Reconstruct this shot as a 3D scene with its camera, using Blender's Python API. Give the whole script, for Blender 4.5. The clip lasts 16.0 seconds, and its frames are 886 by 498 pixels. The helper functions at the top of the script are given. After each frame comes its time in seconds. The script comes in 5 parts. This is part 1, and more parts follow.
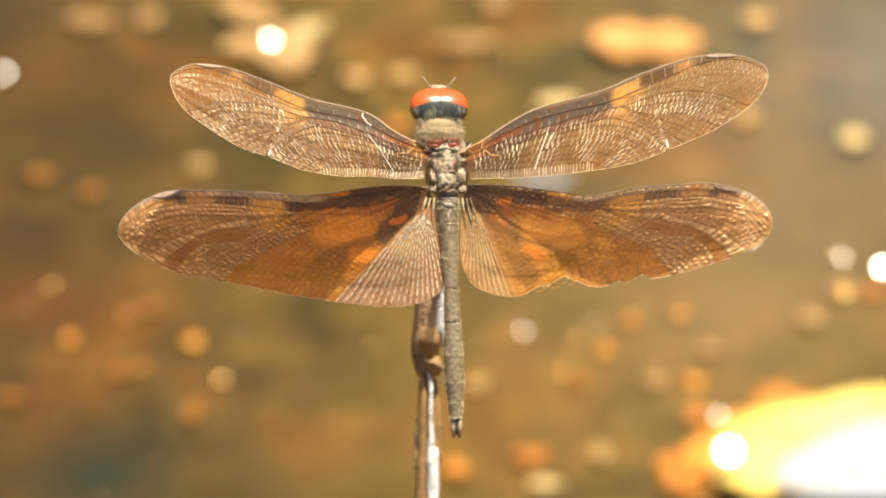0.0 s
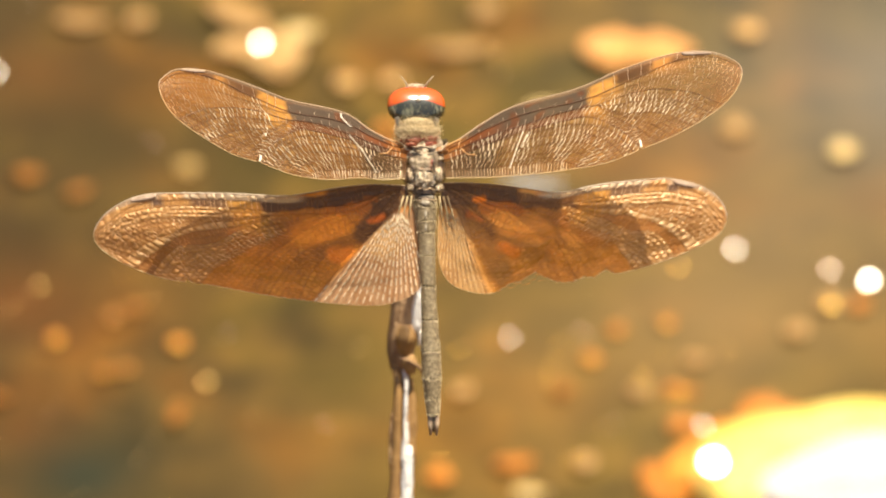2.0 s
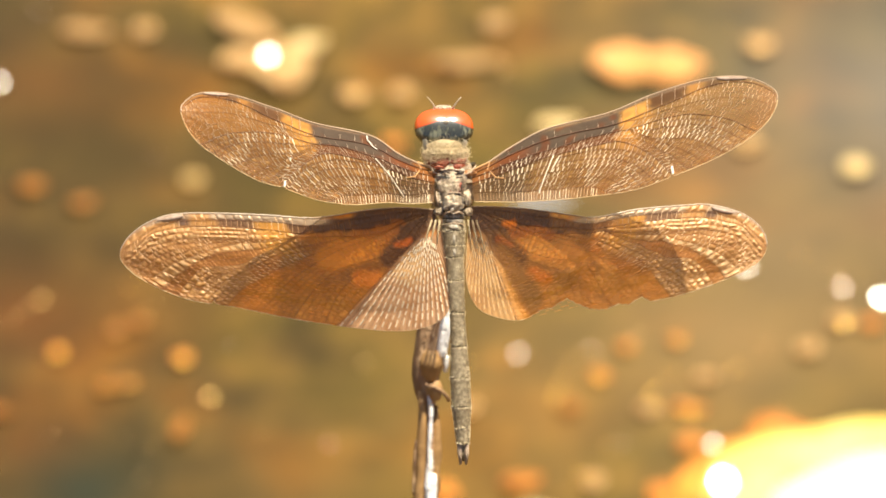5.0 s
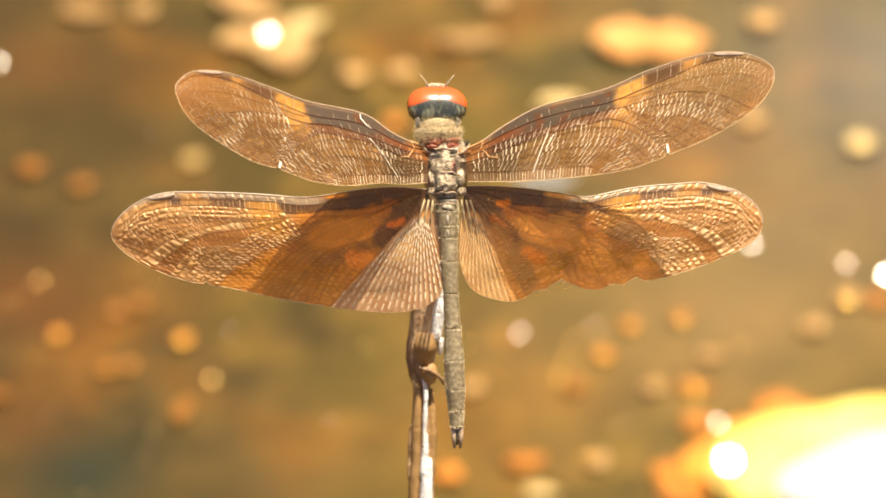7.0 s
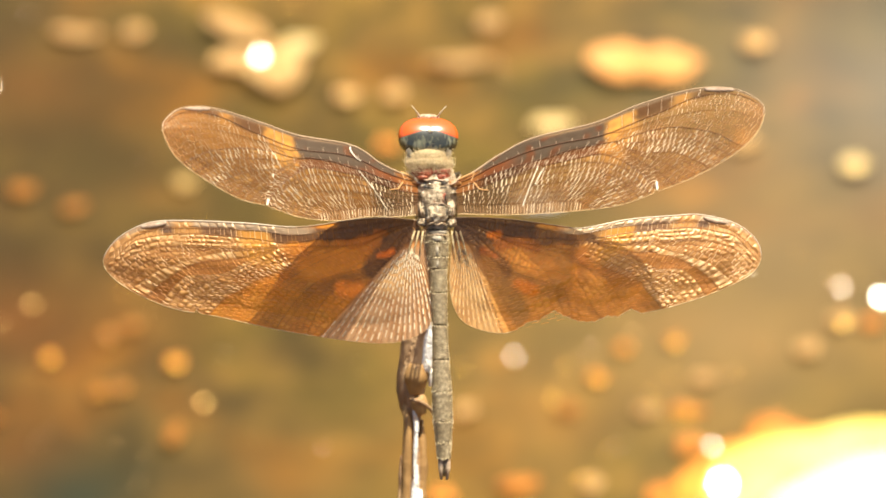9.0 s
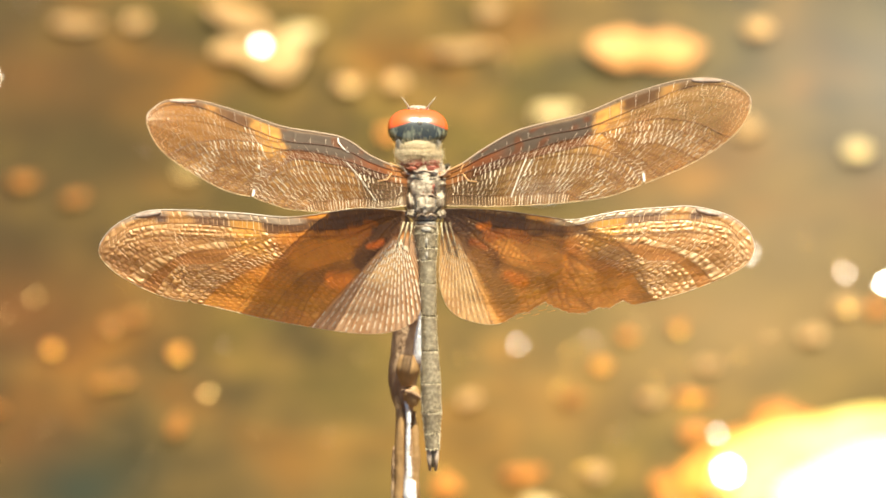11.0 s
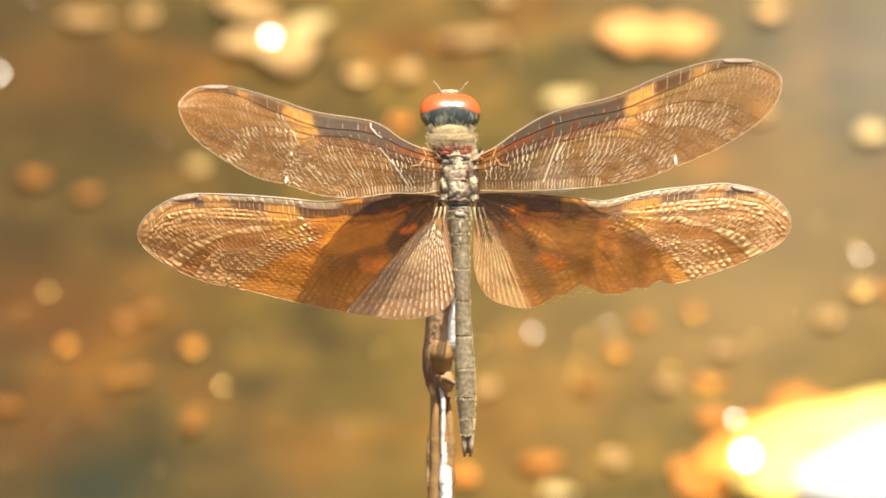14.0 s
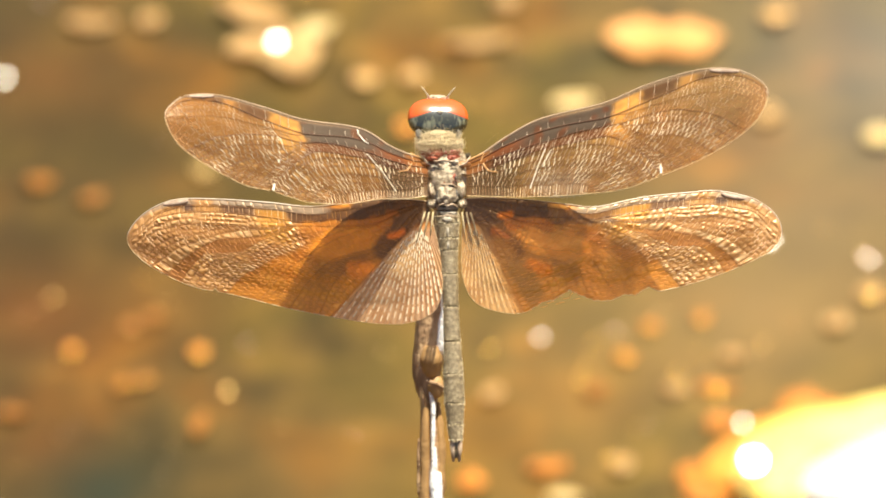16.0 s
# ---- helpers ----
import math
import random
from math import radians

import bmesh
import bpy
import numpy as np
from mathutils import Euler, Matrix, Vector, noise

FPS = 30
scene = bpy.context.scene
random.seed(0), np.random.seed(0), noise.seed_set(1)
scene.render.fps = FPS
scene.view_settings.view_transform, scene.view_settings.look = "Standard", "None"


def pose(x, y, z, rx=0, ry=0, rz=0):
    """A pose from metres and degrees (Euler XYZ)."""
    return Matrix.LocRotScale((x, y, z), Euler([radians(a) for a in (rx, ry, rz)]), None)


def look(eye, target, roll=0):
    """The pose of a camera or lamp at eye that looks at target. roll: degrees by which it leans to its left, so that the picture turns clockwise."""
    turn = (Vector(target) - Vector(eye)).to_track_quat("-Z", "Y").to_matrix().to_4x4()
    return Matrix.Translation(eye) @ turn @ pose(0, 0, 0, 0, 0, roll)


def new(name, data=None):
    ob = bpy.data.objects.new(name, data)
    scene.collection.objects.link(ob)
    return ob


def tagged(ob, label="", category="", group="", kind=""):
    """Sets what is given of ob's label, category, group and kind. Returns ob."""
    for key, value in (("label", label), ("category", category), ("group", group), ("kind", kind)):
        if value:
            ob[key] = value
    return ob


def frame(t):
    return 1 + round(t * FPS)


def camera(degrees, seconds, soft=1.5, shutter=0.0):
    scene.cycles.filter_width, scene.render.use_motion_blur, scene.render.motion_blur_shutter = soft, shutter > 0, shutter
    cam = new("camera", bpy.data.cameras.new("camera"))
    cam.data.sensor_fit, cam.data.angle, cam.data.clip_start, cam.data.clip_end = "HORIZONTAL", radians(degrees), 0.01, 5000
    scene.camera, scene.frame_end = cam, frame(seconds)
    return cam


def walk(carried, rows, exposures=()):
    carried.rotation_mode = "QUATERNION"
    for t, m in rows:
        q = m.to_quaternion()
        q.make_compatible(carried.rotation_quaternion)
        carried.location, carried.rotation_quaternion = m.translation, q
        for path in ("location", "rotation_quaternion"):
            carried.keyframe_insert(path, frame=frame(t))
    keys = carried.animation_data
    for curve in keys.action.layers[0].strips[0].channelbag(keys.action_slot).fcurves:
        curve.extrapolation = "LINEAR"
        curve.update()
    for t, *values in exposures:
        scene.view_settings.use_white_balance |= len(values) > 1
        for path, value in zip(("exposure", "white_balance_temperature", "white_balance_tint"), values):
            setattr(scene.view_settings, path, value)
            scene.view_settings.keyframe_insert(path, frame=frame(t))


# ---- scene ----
from mathutils import kdtree

# ======================================================================
# A dragonfly on a twig above a sunlit, leaf-strewn stream edge. Metres.
# ======================================================================
cam = camera(8.0, 16.0, soft=1.75)
cam.data.dof.use_dof = True
cam.data.dof.focus_distance = 0.592
cam.data.dof.aperture_fstop = 46.0

CAMERA_ROWS = [
    (0, pose(0.00000, -0.49740, 0.63728, 54.995, 0.761, -0.499)),
    (0.5, pose(0.00000, -0.49752, 0.63737, 54.936, 0.584, -0.320)),
    (1, pose(0.00000, -0.49748, 0.63734, 54.961, 0.181, -0.156)),
    (1.5, pose(0.00000, -0.49721, 0.63715, 55.051, 0.142, -0.152)),
    (2, pose(0.00000, -0.49668, 0.63678, 55.053, -0.045, -0.076)),
    (2.5, pose(0.00000, -0.49596, 0.63628, 55.151, 0.169, -0.222)),
    (3, pose(0.00000, -0.49517, 0.63572, 55.190, 0.121, -0.075)),
    (3.5, pose(0.00000, -0.49432, 0.63512, 55.244, -0.332, 0.188)),
    (6, pose(0.00000, -0.48153, 0.62617, 55.105, -0.242, 0.211)),
    (6.5, pose(0.00000, -0.48074, 0.62561, 55.051, -0.000, 0.083)),
    (7, pose(0.00000, -0.48002, 0.62512, 55.000, -0.000, 0.000)),
    (7.5, pose(0.00000, -0.47936, 0.62465, 55.093, 0.141, -0.054)),
    (8, pose(0.00000, -0.47879, 0.62425, 55.177, 0.174, -0.075)),
    (8.5, pose(0.00000, -0.47833, 0.62393, 55.208, -0.045, -0.052)),
    (11, pose(0.00000, -0.47506, 0.62164, 55.106, 0.319, -0.271)),
    (11.5, pose(0.00000, -0.47472, 0.62140, 55.011, 0.183, -0.154)),
    (12, pose(0.00000, -0.47435, 0.62114, 54.965, 0.554, -0.359)),
    (12.5, pose(0.00000, -0.47395, 0.62087, 54.965, 0.580, -0.355)),
    (13, pose(0.00000, -0.47353, 0.62057, 54.981, 0.774, -0.482)),
    (13.5, pose(0.00000, -0.47307, 0.62024, 54.996, 0.971, -0.621)),
    (14, pose(0.00000, -0.47249, 0.61984, 55.000, 1.197, -0.732)),
    (14.5, pose(0.00000, -0.47178, 0.61934, 55.040, 1.108, -0.593)),
    (15, pose(0.00000, -0.47101, 0.61881, 55.038, 1.231, -0.694)),
    (15.5, pose(0.00000, -0.47032, 0.61832, 55.064, 1.375, -0.783)),
    (16, pose(0.00000, -0.46979, 0.61795, 55.040, 1.279, -0.716))]

EXPOSURES = [(0, 1.00, 5950, 6), (0.5, 0.95, 6000, 6), (1, 1.0, 5900, 5), (1.5, 1.05, 5950, 6), (2, 0.99, 6250, 9), (2.5, 1.07, 6150, 8), (3, 1.26, 5700, 3), (3.5, 1.32, 5550, 4), (6, 1.07, 6250, 9), (6.5, 1.13, 6300, 9), (7, 1.17, 6300, 9), (7.5, 1.24, 6100, 6), (8.5, 1.25, 6100, 7), (11, 1.37, 5700, 2), (12.5, 1.22, 5850, 5), (16, 1.27, 5800, 5)]
walk(cam, CAMERA_ROWS, EXPOSURES)

# ---------------------------------------------------------------- light
MM = 0.001
world = bpy.data.worlds.new("sky")
scene.world = world
world.use_nodes = True
wn = world.node_tree.nodes
sky = wn.new("ShaderNodeTexSky")
sky.sky_type = 'NISHITA'
sky.sun_disc = False
SUN_DIR = Vector((0.203, 0.128, 0.970)).normalized()
sky.air_density = 0.8
sky.dust_density = 4.0
sky.ozone_density = 0.6
sky.sun_elevation = math.asin(SUN_DIR.z)
sky.sun_rotation = math.atan2(SUN_DIR.x, SUN_DIR.y)
wn["Background"].inputs["Strength"].default_value = 0.055
world.node_tree.links.new(sky.outputs["Color"], wn["Background"].inputs["Color"])
sun_data = bpy.data.lights.new("sun", 'SUN')
sun_data.energy = 4.6
sun_data.angle = radians(0.53)
sun_data.color = (1.0, 0.87, 0.65)
sun = new("sun", sun_data)
sun.matrix_world = look(SUN_DIR * 3, (0, 0, 0))

# ------------------------------------------------------------ materials


def material(name, rough=0.6, metal=0.0, spec=0.5):
    m = bpy.data.materials.new(name)
    m.use_nodes = True
    b = m.node_tree.nodes["Principled BSDF"]
    b.inputs["Roughness"].default_value = rough
    b.inputs["Metallic"].default_value = metal
    b.inputs["Specular IOR Level"].default_value = spec
    return m, m.node_tree.nodes, m.node_tree.links, b


def ramp(nodes, stops):
    r = nodes.new("ShaderNodeValToRGB")
    e = r.color_ramp.elements
    while len(e) < len(stops):
        e.new(0.5)
    for el, (p, c) in zip(e, stops):
        el.position = p
        el.color = (*c, 1)
    return r


def noise_tex(nodes, links, scale, detail=4.0, rough=0.6, coord="Object", stretch=None):
    tc = nodes.new("ShaderNodeTexCoord")
    n = nodes.new("ShaderNodeTexNoise")
    n.inputs["Scale"].default_value = scale
    n.inputs["Detail"].default_value = detail
    n.inputs["Roughness"].default_value = rough
    if stretch:
        mp = nodes.new("ShaderNodeMapping")
        mp.inputs["Scale"].default_value = stretch
        links.new(tc.outputs[coord], mp.inputs["Vector"])
        links.new(mp.outputs["Vector"], n.inputs["Vector"])
    else:
        links.new(tc.outputs[coord], n.inputs["Vector"])
    return n


def bump(nodes, links, height, b, strength, dist):
    bp = nodes.new("ShaderNodeBump")
    bp.inputs["Strength"].default_value = strength
    bp.inputs["Distance"].default_value = dist
    links.new(height, bp.inputs["Height"])
    links.new(bp.outputs["Normal"], b.inputs["Normal"])
    return bp


def grained(name, stops, scale, rough=0.6, spec=0.5, relief=0.3, dist=0.0002, stretch=None, vary=0.0, metal=0.0):
    """Noise-coloured surface with a fine relief."""
    m, n, l, b = material(name, rough, metal, spec)
    t = noise_tex(n, l, scale, 6.0, 0.62, "Object", stretch)
    r = ramp(n, stops)
    l.new(t.outputs["Fac"], r.inputs["Fac"])
    out = r.outputs["Color"]
    if vary:
        oi = n.new("ShaderNodeObjectInfo")
        hs = n.new("ShaderNodeHueSaturation")
        mr = n.new("ShaderNodeMapRange")
        mr.inputs["To Min"].default_value = 1 - vary
        mr.inputs["To Max"].default_value = 1 + vary
        l.new(oi.outputs["Random"], mr.inputs["Value"])
        l.new(mr.outputs["Result"], hs.inputs["Value"])
        l.new(out, hs.inputs["Color"])
        out = hs.outputs["Color"]
    l.new(out, b.inputs["Base Color"])
    f = noise_tex(n, l, scale * 4.3, 4.0, 0.6, "Object", stretch)
    bump(n, l, f.outputs["Fac"], b, relief, dist)
    return m


def wing_material(name, sheen_share):
    """Tinted see-through membrane: pigment and density come from the wing's own colour layer, cells bulge a little."""
    m = bpy.data.materials.new(name)
    m.use_nodes = True
    n, l = m.node_tree.nodes, m.node_tree.links
    n.remove(n["Principled BSDF"])
    out = n["Material Output"]
    at = n.new("ShaderNodeAttribute")
    at.attribute_name = "pigment"
    fine = noise_tex(n, l, 2600.0, 2.0)
    bp = n.new("ShaderNodeBump")
    bp.inputs["Strength"].default_value = 0.25
    bp.inputs["Distance"].default_value = 0.00008
    l.new(fine.outputs["Fac"], bp.inputs["Height"])
    nz = noise_tex(n, l, 420.0, 3.0)
    var = n.new("ShaderNodeMapRange")
    var.inputs["To Min"].default_value = 0.72
    var.inputs["To Max"].default_value = 1.28
    l.new(nz.outputs["Fac"], var.inputs["Value"])
    mul = n.new("ShaderNodeVectorMath")
    mul.operation = 'SCALE'
    l.new(at.outputs["Color"], mul.inputs[0])
    l.new(var.outputs["Result"], mul.inputs["Scale"])
    clear = n.new("ShaderNodeBsdfTransparent")
    tint = n.new("ShaderNodeMix")
    tint.data_type = 'RGBA'
    tint.inputs[6].default_value = (1.0, 0.93, 0.8, 1)
    deep = n.new("ShaderNodeMath")
    deep.operation = 'POWER'
    deep.inputs[1].default_value = 0.8
    l.new(at.outputs["Alpha"], deep.inputs[0])
    l.new(deep.outputs[0], tint.inputs[0])
    thin = n.new("ShaderNodeGamma")
    thin.inputs["Gamma"].default_value = 0.6
    l.new(at.outputs["Color"], thin.inputs["Color"])
    l.new(thin.outputs["Color"], tint.inputs[7])
    l.new(tint.outputs[2], clear.inputs["Color"])
    dif = n.new("ShaderNodeBsdfDiffuse")
    tra = n.new("ShaderNodeBsdfTranslucent")
    for s in (dif, tra):
        l.new(mul.outputs["Vector"], s.inputs["Color"])
        l.new(bp.outputs["Normal"], s.inputs["Normal"])
    body = n.new("ShaderNodeMixShader")
    body.inputs[0].default_value = 0.18
    l.new(dif.outputs[0], body.inputs[1])
    l.new(tra.outputs[0], body.inputs[2])
    film = n.new("ShaderNodeMixShader")
    cover = n.new("ShaderNodeMapRange")
    cover.inputs["To Min"].default_value = 0.03
    cover.inputs["To Max"].default_value = 0.95
    l.new(at.outputs["Alpha"], cover.inputs["Value"])
    l.new(cover.outputs["Result"], film.inputs[0])
    l.new(clear.outputs[0], film.inputs[1])
    l.new(body.outputs[0], film.inputs[2])
    gl = n.new("ShaderNodeBsdfGlossy")
    gl.inputs["Roughness"].default_value = 0.36
    gl.inputs["Color"].default_value = (1.0, 0.85, 0.62, 1)
    l.new(bp.outputs["Normal"], gl.inputs["Normal"])
    sheen = n.new("ShaderNodeMixShader")
    sheen.inputs[0].default_value = sheen_share
    l.new(film.outputs[0], sheen.inputs[1])
    l.new(gl.outputs[0], sheen.inputs[2])
    l.new(sheen.outputs[0], out.inputs["Surface"])
    return m


def ground_material():
    """Wet silt with algae, rust-brown leaf mould and a paler grey patch that paints in the sky's sheen."""
    m, n, l, b = material("wet_silt", 0.6, 0.0, 0.15)
    t1 = noise_tex(n, l, 26.0, 3.0, 0.55)
    r1 = ramp(n, [(0.30, (0.068, 0.051, 0.007)), (0.43, (0.112, 0.071, 0.012)), (0.54, (0.155, 0.089, 0.019)), (0.66, (0.235, 0.100, 0.014))])
    l.new(t1.outputs["Fac"], r1.inputs["Fac"])
    t2 = noise_tex(n, l, 75.0, 4.0, 0.6)
    r2 = ramp(n, [(0.34, (0.46, 0.48, 0.42)), (0.5, (0.90, 0.90, 0.86)), (0.66, (1.45, 1.38, 1.30))])
    l.new(t2.outputs["Fac"], r2.inputs["Fac"])
    mx = n.new("ShaderNodeMix")
    mx.data_type, mx.blend_type = 'RGBA', 'MULTIPLY'
    mx.inputs[0].default_value = 1.0
    l.new(r1.outputs["Color"], mx.inputs[6])
    l.new(r2.outputs["Color"], mx.inputs[7])
    # soft round patches of colour, one of them a painted sky reflection
    tc = n.new("ShaderNodeTexCoord")

    def patch(cx, cy, radius, colour, amount, below):
        mp = n.new("ShaderNodeMapping")
        mp.inputs["Location"].default_value = (-cx / radius, -cy / radius, 0)
        mp.inputs["Scale"].default_value = (1 / radius, 1 / radius, 0)
        g = n.new("ShaderNodeTexGradient")
        g.gradient_type = 'QUADRATIC_SPHERE'
        l.new(tc.outputs["Object"], mp.inputs["Vector"])
        l.new(mp.outputs["Vector"], g.inputs["Vector"])
        k = n.new("ShaderNodeMath")
        k.operation = 'MULTIPLY'
        k.inputs[1].default_value = amount
        l.new(g.outputs["Fac"], k.inputs[0])
        x = n.new("ShaderNodeMix")
        x.data_type = 'RGBA'
        l.new(k.outputs[0], x.inputs[0])
        l.new(below, x.inputs[6])
        x.inputs[7].default_value = (*colour, 1)
        return x.outputs[2]

    col = mx.outputs[2]
    col = patch(-0.105, 0.41, 0.135, (0.034, 0.016, 0.003), 0.98, col)
    # the sky's grey sheen on the wet bed, painted as ground colour
    col = patch(0.092, 0.470, 0.095, (0.165, 0.142, 0.108), 1.0, col)
    col = patch(0.050, 0.395, 0.075, (0.215, 0.136, 0.050), 0.85, col)
    col = patch(-0.062, 0.455, 0.070, (0.040, 0.026, 0.004), 0.92, col)
    col = patch(-0.060, 0.350, 0.065, (0.020, 0.016, 0.002), 0.94, col)
    col = patch(-0.005, 0.352, 0.045, (0.145, 0.084, 0.014), 0.8, col)
    col = patch(-0.038, 0.415, 0.022, (0.070, 0.050, 0.008), 0.5, col)
    col = patch(-0.052, 0.398, 0.026, (0.130, 0.056, 0.006), 0.6, col)
    col = patch(-0.088, 0.492, 0.050, (0.032, 0.021, 0.006), 0.95, col)
    col = patch(-0.072, 0.472, 0.030, (0.11, 0.042, 0.007), 0.6, col)
    col = patch(-0.072, 0.400, 0.030, (0.125, 0.038, 0.005), 0.6, col)
    col = patch(-0.070, 0.362, 0.024, (0.115, 0.040, 0.005), 0.5, col)
    col = patch(-0.058, 0.350, 0.022, (0.022, 0.030, 0.016), 0.7, col)
    col = patch(0.060, 0.420, 0.050, (0.185, 0.125, 0.062), 0.5, col)
    col = patch(-0.030, 0.350, 0.032, (0.080, 0.047, 0.011), 0.7, col)
    col = patch(0.020, 0.372, 0.020, (0.22, 0.105, 0.020), 0.5, col)
    wet = n.new("ShaderNodeHueSaturation")
    wet.inputs["Value"].default_value = 0.76
    wet.inputs["Saturation"].default_value = 1.03
    l.new(col, wet.inputs["Color"])
    l.new(wet.outputs["Color"], b.inputs["Base Color"])
    t3 = noise_tex(n, l, 240.0, 5.0, 0.6)
    bump(n, l, t3.outputs["Fac"], b, 0.5, 0.001)
    return m


M_FOREWING = wing_material("forewing_membrane", 0.022)
M_HINDWING = wing_material("hindwing_membrane", 0.075)
M_GROUND = ground_material()
M_VEIN = grained("wing_vein", [(0.3, (0.20, 0.075, 0.02)), (0.7, (0.42, 0.20, 0.06))], 900, 0.38, 0.6)
M_STIGMA = grained("pterostigma", [(0.3, (0.26, 0.17, 0.11)), (0.7, (0.46, 0.34, 0.25))], 1500, 0.4)
M_THORAX = grained("thorax_cuticle", [(0.34, (0.16, 0.115, 0.075)), (0.46, (0.34, 0.25, 0.155)), (0.58, (0.72, 0.57, 0.38))], 1500, 0.20, 0.6, 0.9, 0.0003)
M_RED = grained("red_cuticle", [(0.3, (0.18, 0.03, 0.012)), (0.7, (0.42, 0.12, 0.05))], 900, 0.35, 0.5, 0.5)
M_PALE = grained("pale_cuticle", [(0.3, (0.32, 0.26, 0.18)), (0.7, (0.60, 0.51, 0.38))], 1200, 0.5, 0.4, 0.5)
M_ABDO = grained("abdomen_cuticle", [(0.3, (0.155, 0.112, 0.056)), (0.5, (0.27, 0.200, 0.108)), (0.6, (0.37, 0.285, 0.160)), (0.70, (0.60, 0.48, 0.30))], 2600, 0.36, 0.5, 0.7, 0.0002)
M_DARK = grained("dark_cuticle", [(0.3, (0.035, 0.032, 0.026)), (0.7, (0.085, 0.078, 0.065))], 900, 0.24, 0.6)
M_HAIR = grained("pale_hair", [(0.3, (0.66, 0.51, 0.28)), (0.7, (0.88, 0.74, 0.48))], 900, 0.6)
M_BARK = grained("twig_bark", [(0.34, (0.20, 0.110, 0.055)), (0.5, (0.32, 0.190, 0.095)), (0.66, (0.52, 0.34, 0.18))], 330, 0.6, 0.4, 0.9, 0.0006, (1, 1, 0.35))
M_PEEL = grained("bare_wood", [(0.3, (0.82, 0.74, 0.62)), (0.6, (0.95, 0.92, 0.87))], 320, 0.5, 0.4, 0.6, 0.0008, (1, 1, 0.5))
# metal tints for the added discs that stand in for sun glints
M_GLINT = {k: grained("flake_" + k, [(0.3, tuple(0.8 * q for q in c)), (0.7, c)], 300, 0.36, 0.5, 0.2, 0.0001, None, 0.3, 1.0)
           for k, c in (("white", (0.95, 0.90, 0.82)), ("gold", (0.80, 0.52, 0.18)), ("orange", (0.95, 0.54, 0.075)), ("pink", (0.60, 0.50, 0.42)), ("grey", (0.44, 0.42, 0.38)))}
M_GREY = grained("grey_downy_cuticle", [(0.3, (0.27, 0.235, 0.175)), (0.7, (0.56, 0.49, 0.38))], 2600, 0.55, 0.3, 0.9, 0.0003)
M_RIDGE = grained("thorax_ridge_cuticle", [(0.3, (0.30, 0.19, 0.11)), (0.7, (0.60, 0.45, 0.30))], 1800, 0.28, 0.6, 0.5)
M_DOWN = grained("cream_down", [(0.3, (0.46, 0.345, 0.185)), (0.7, (0.66, 0.52, 0.30))], 2600, 0.7, 0.3, 0.8, 0.0002)
M_TAN = grained("tan_wood", [(0.3, (0.22, 0.115, 0.036)), (0.7, (0.46, 0.27, 0.10))], 300, 0.55, 0.4, 0.5, 0.0003)


def eye_material():
    """Compound eye: red-orange over the top, dark grey-brown behind and below, glassy coat."""
    m, n, l, b = material("compound_eye", 0.55, 0.0, 0.05)
    tc = n.new("ShaderNodeTexCoord")
    sp = n.new("ShaderNodeSeparateXYZ")
    l.new(tc.outputs["Object"], sp.inputs["Vector"])
    mr = n.new("ShaderNodeMapRange")
    mr.inputs["From Min"].default_value = 0.76 * MM
    mr.inputs["From Max"].default_value = 1.08 * MM
    ab = n.new("ShaderNodeMath")
    ab.operation = 'ABSOLUTE'
    l.new(sp.outputs["X"], ab.inputs[0])
    bend = n.new("ShaderNodeMath")
    bend.operation = 'MULTIPLY_ADD'
    bend.inputs[1].default_value = 0.36
    l.new(ab.outputs[0], bend.inputs[0])
    l.new(sp.outputs["Y"], bend.inputs[2])
    l.new(bend.outputs[0], mr.inputs["Value"])
    r = ramp(n, [(0.0, (0.036, 0.038, 0.028)), (0.30, (0.075, 0.062, 0.028)), (0.55, (0.44, 0.060, 0.003)), (1.0, (0.62, 0.100, 0.004))])
    l.new(mr.outputs["Result"], r.inputs["Fac"])
    fl = noise_tex(n, l, 1500.0, 3.0, 0.6, "Object", (1.0, 0.45, 1.0))
    fr = ramp(n, [(0.52, (0, 0, 0)), (0.66, (1, 1, 1))])
    l.new(fl.outputs["Fac"], fr.inputs["Fac"])
    low = n.new("ShaderNodeMapRange")
    low.inputs["From Min"].default_value = 0.42
    low.inputs["From Max"].default_value = 0.25
    l.new(mr.outputs["Result"], low.inputs["Value"])
    both = n.new("ShaderNodeMath")
    both.operation = 'MULTIPLY'
    l.new(fr.outputs["Color"], both.inputs[0])
    l.new(low.outputs["Result"], both.inputs[1])
    fleck = n.new("ShaderNodeMix")
    fleck.data_type = 'RGBA'
    l.new(both.outputs[0], fleck.inputs[0])
    l.new(r.outputs["Color"], fleck.inputs[6])
    fleck.inputs[7].default_value = (0.20, 0.20, 0.14, 1)
    l.new(fleck.outputs[2], b.inputs["Base Color"])
    b.inputs["Coat Weight"].default_value = 1.0
    b.inputs["Coat Roughness"].default_value = 0.13
    b.inputs["Coat IOR"].default_value = 1.9
    b.inputs["Coat Tint"].default_value = (1.0, 0.95, 0.8, 1)
    vo = n.new("ShaderNodeTexVoronoi")
    vo.inputs["Scale"].default_value = 14000.0
    l.new(tc.outputs["Object"], vo.inputs["Vector"])
    bump(n, l, vo.outputs["Distance"], b, 0.15, 0.00002)
    return m


M_EYE = eye_material()


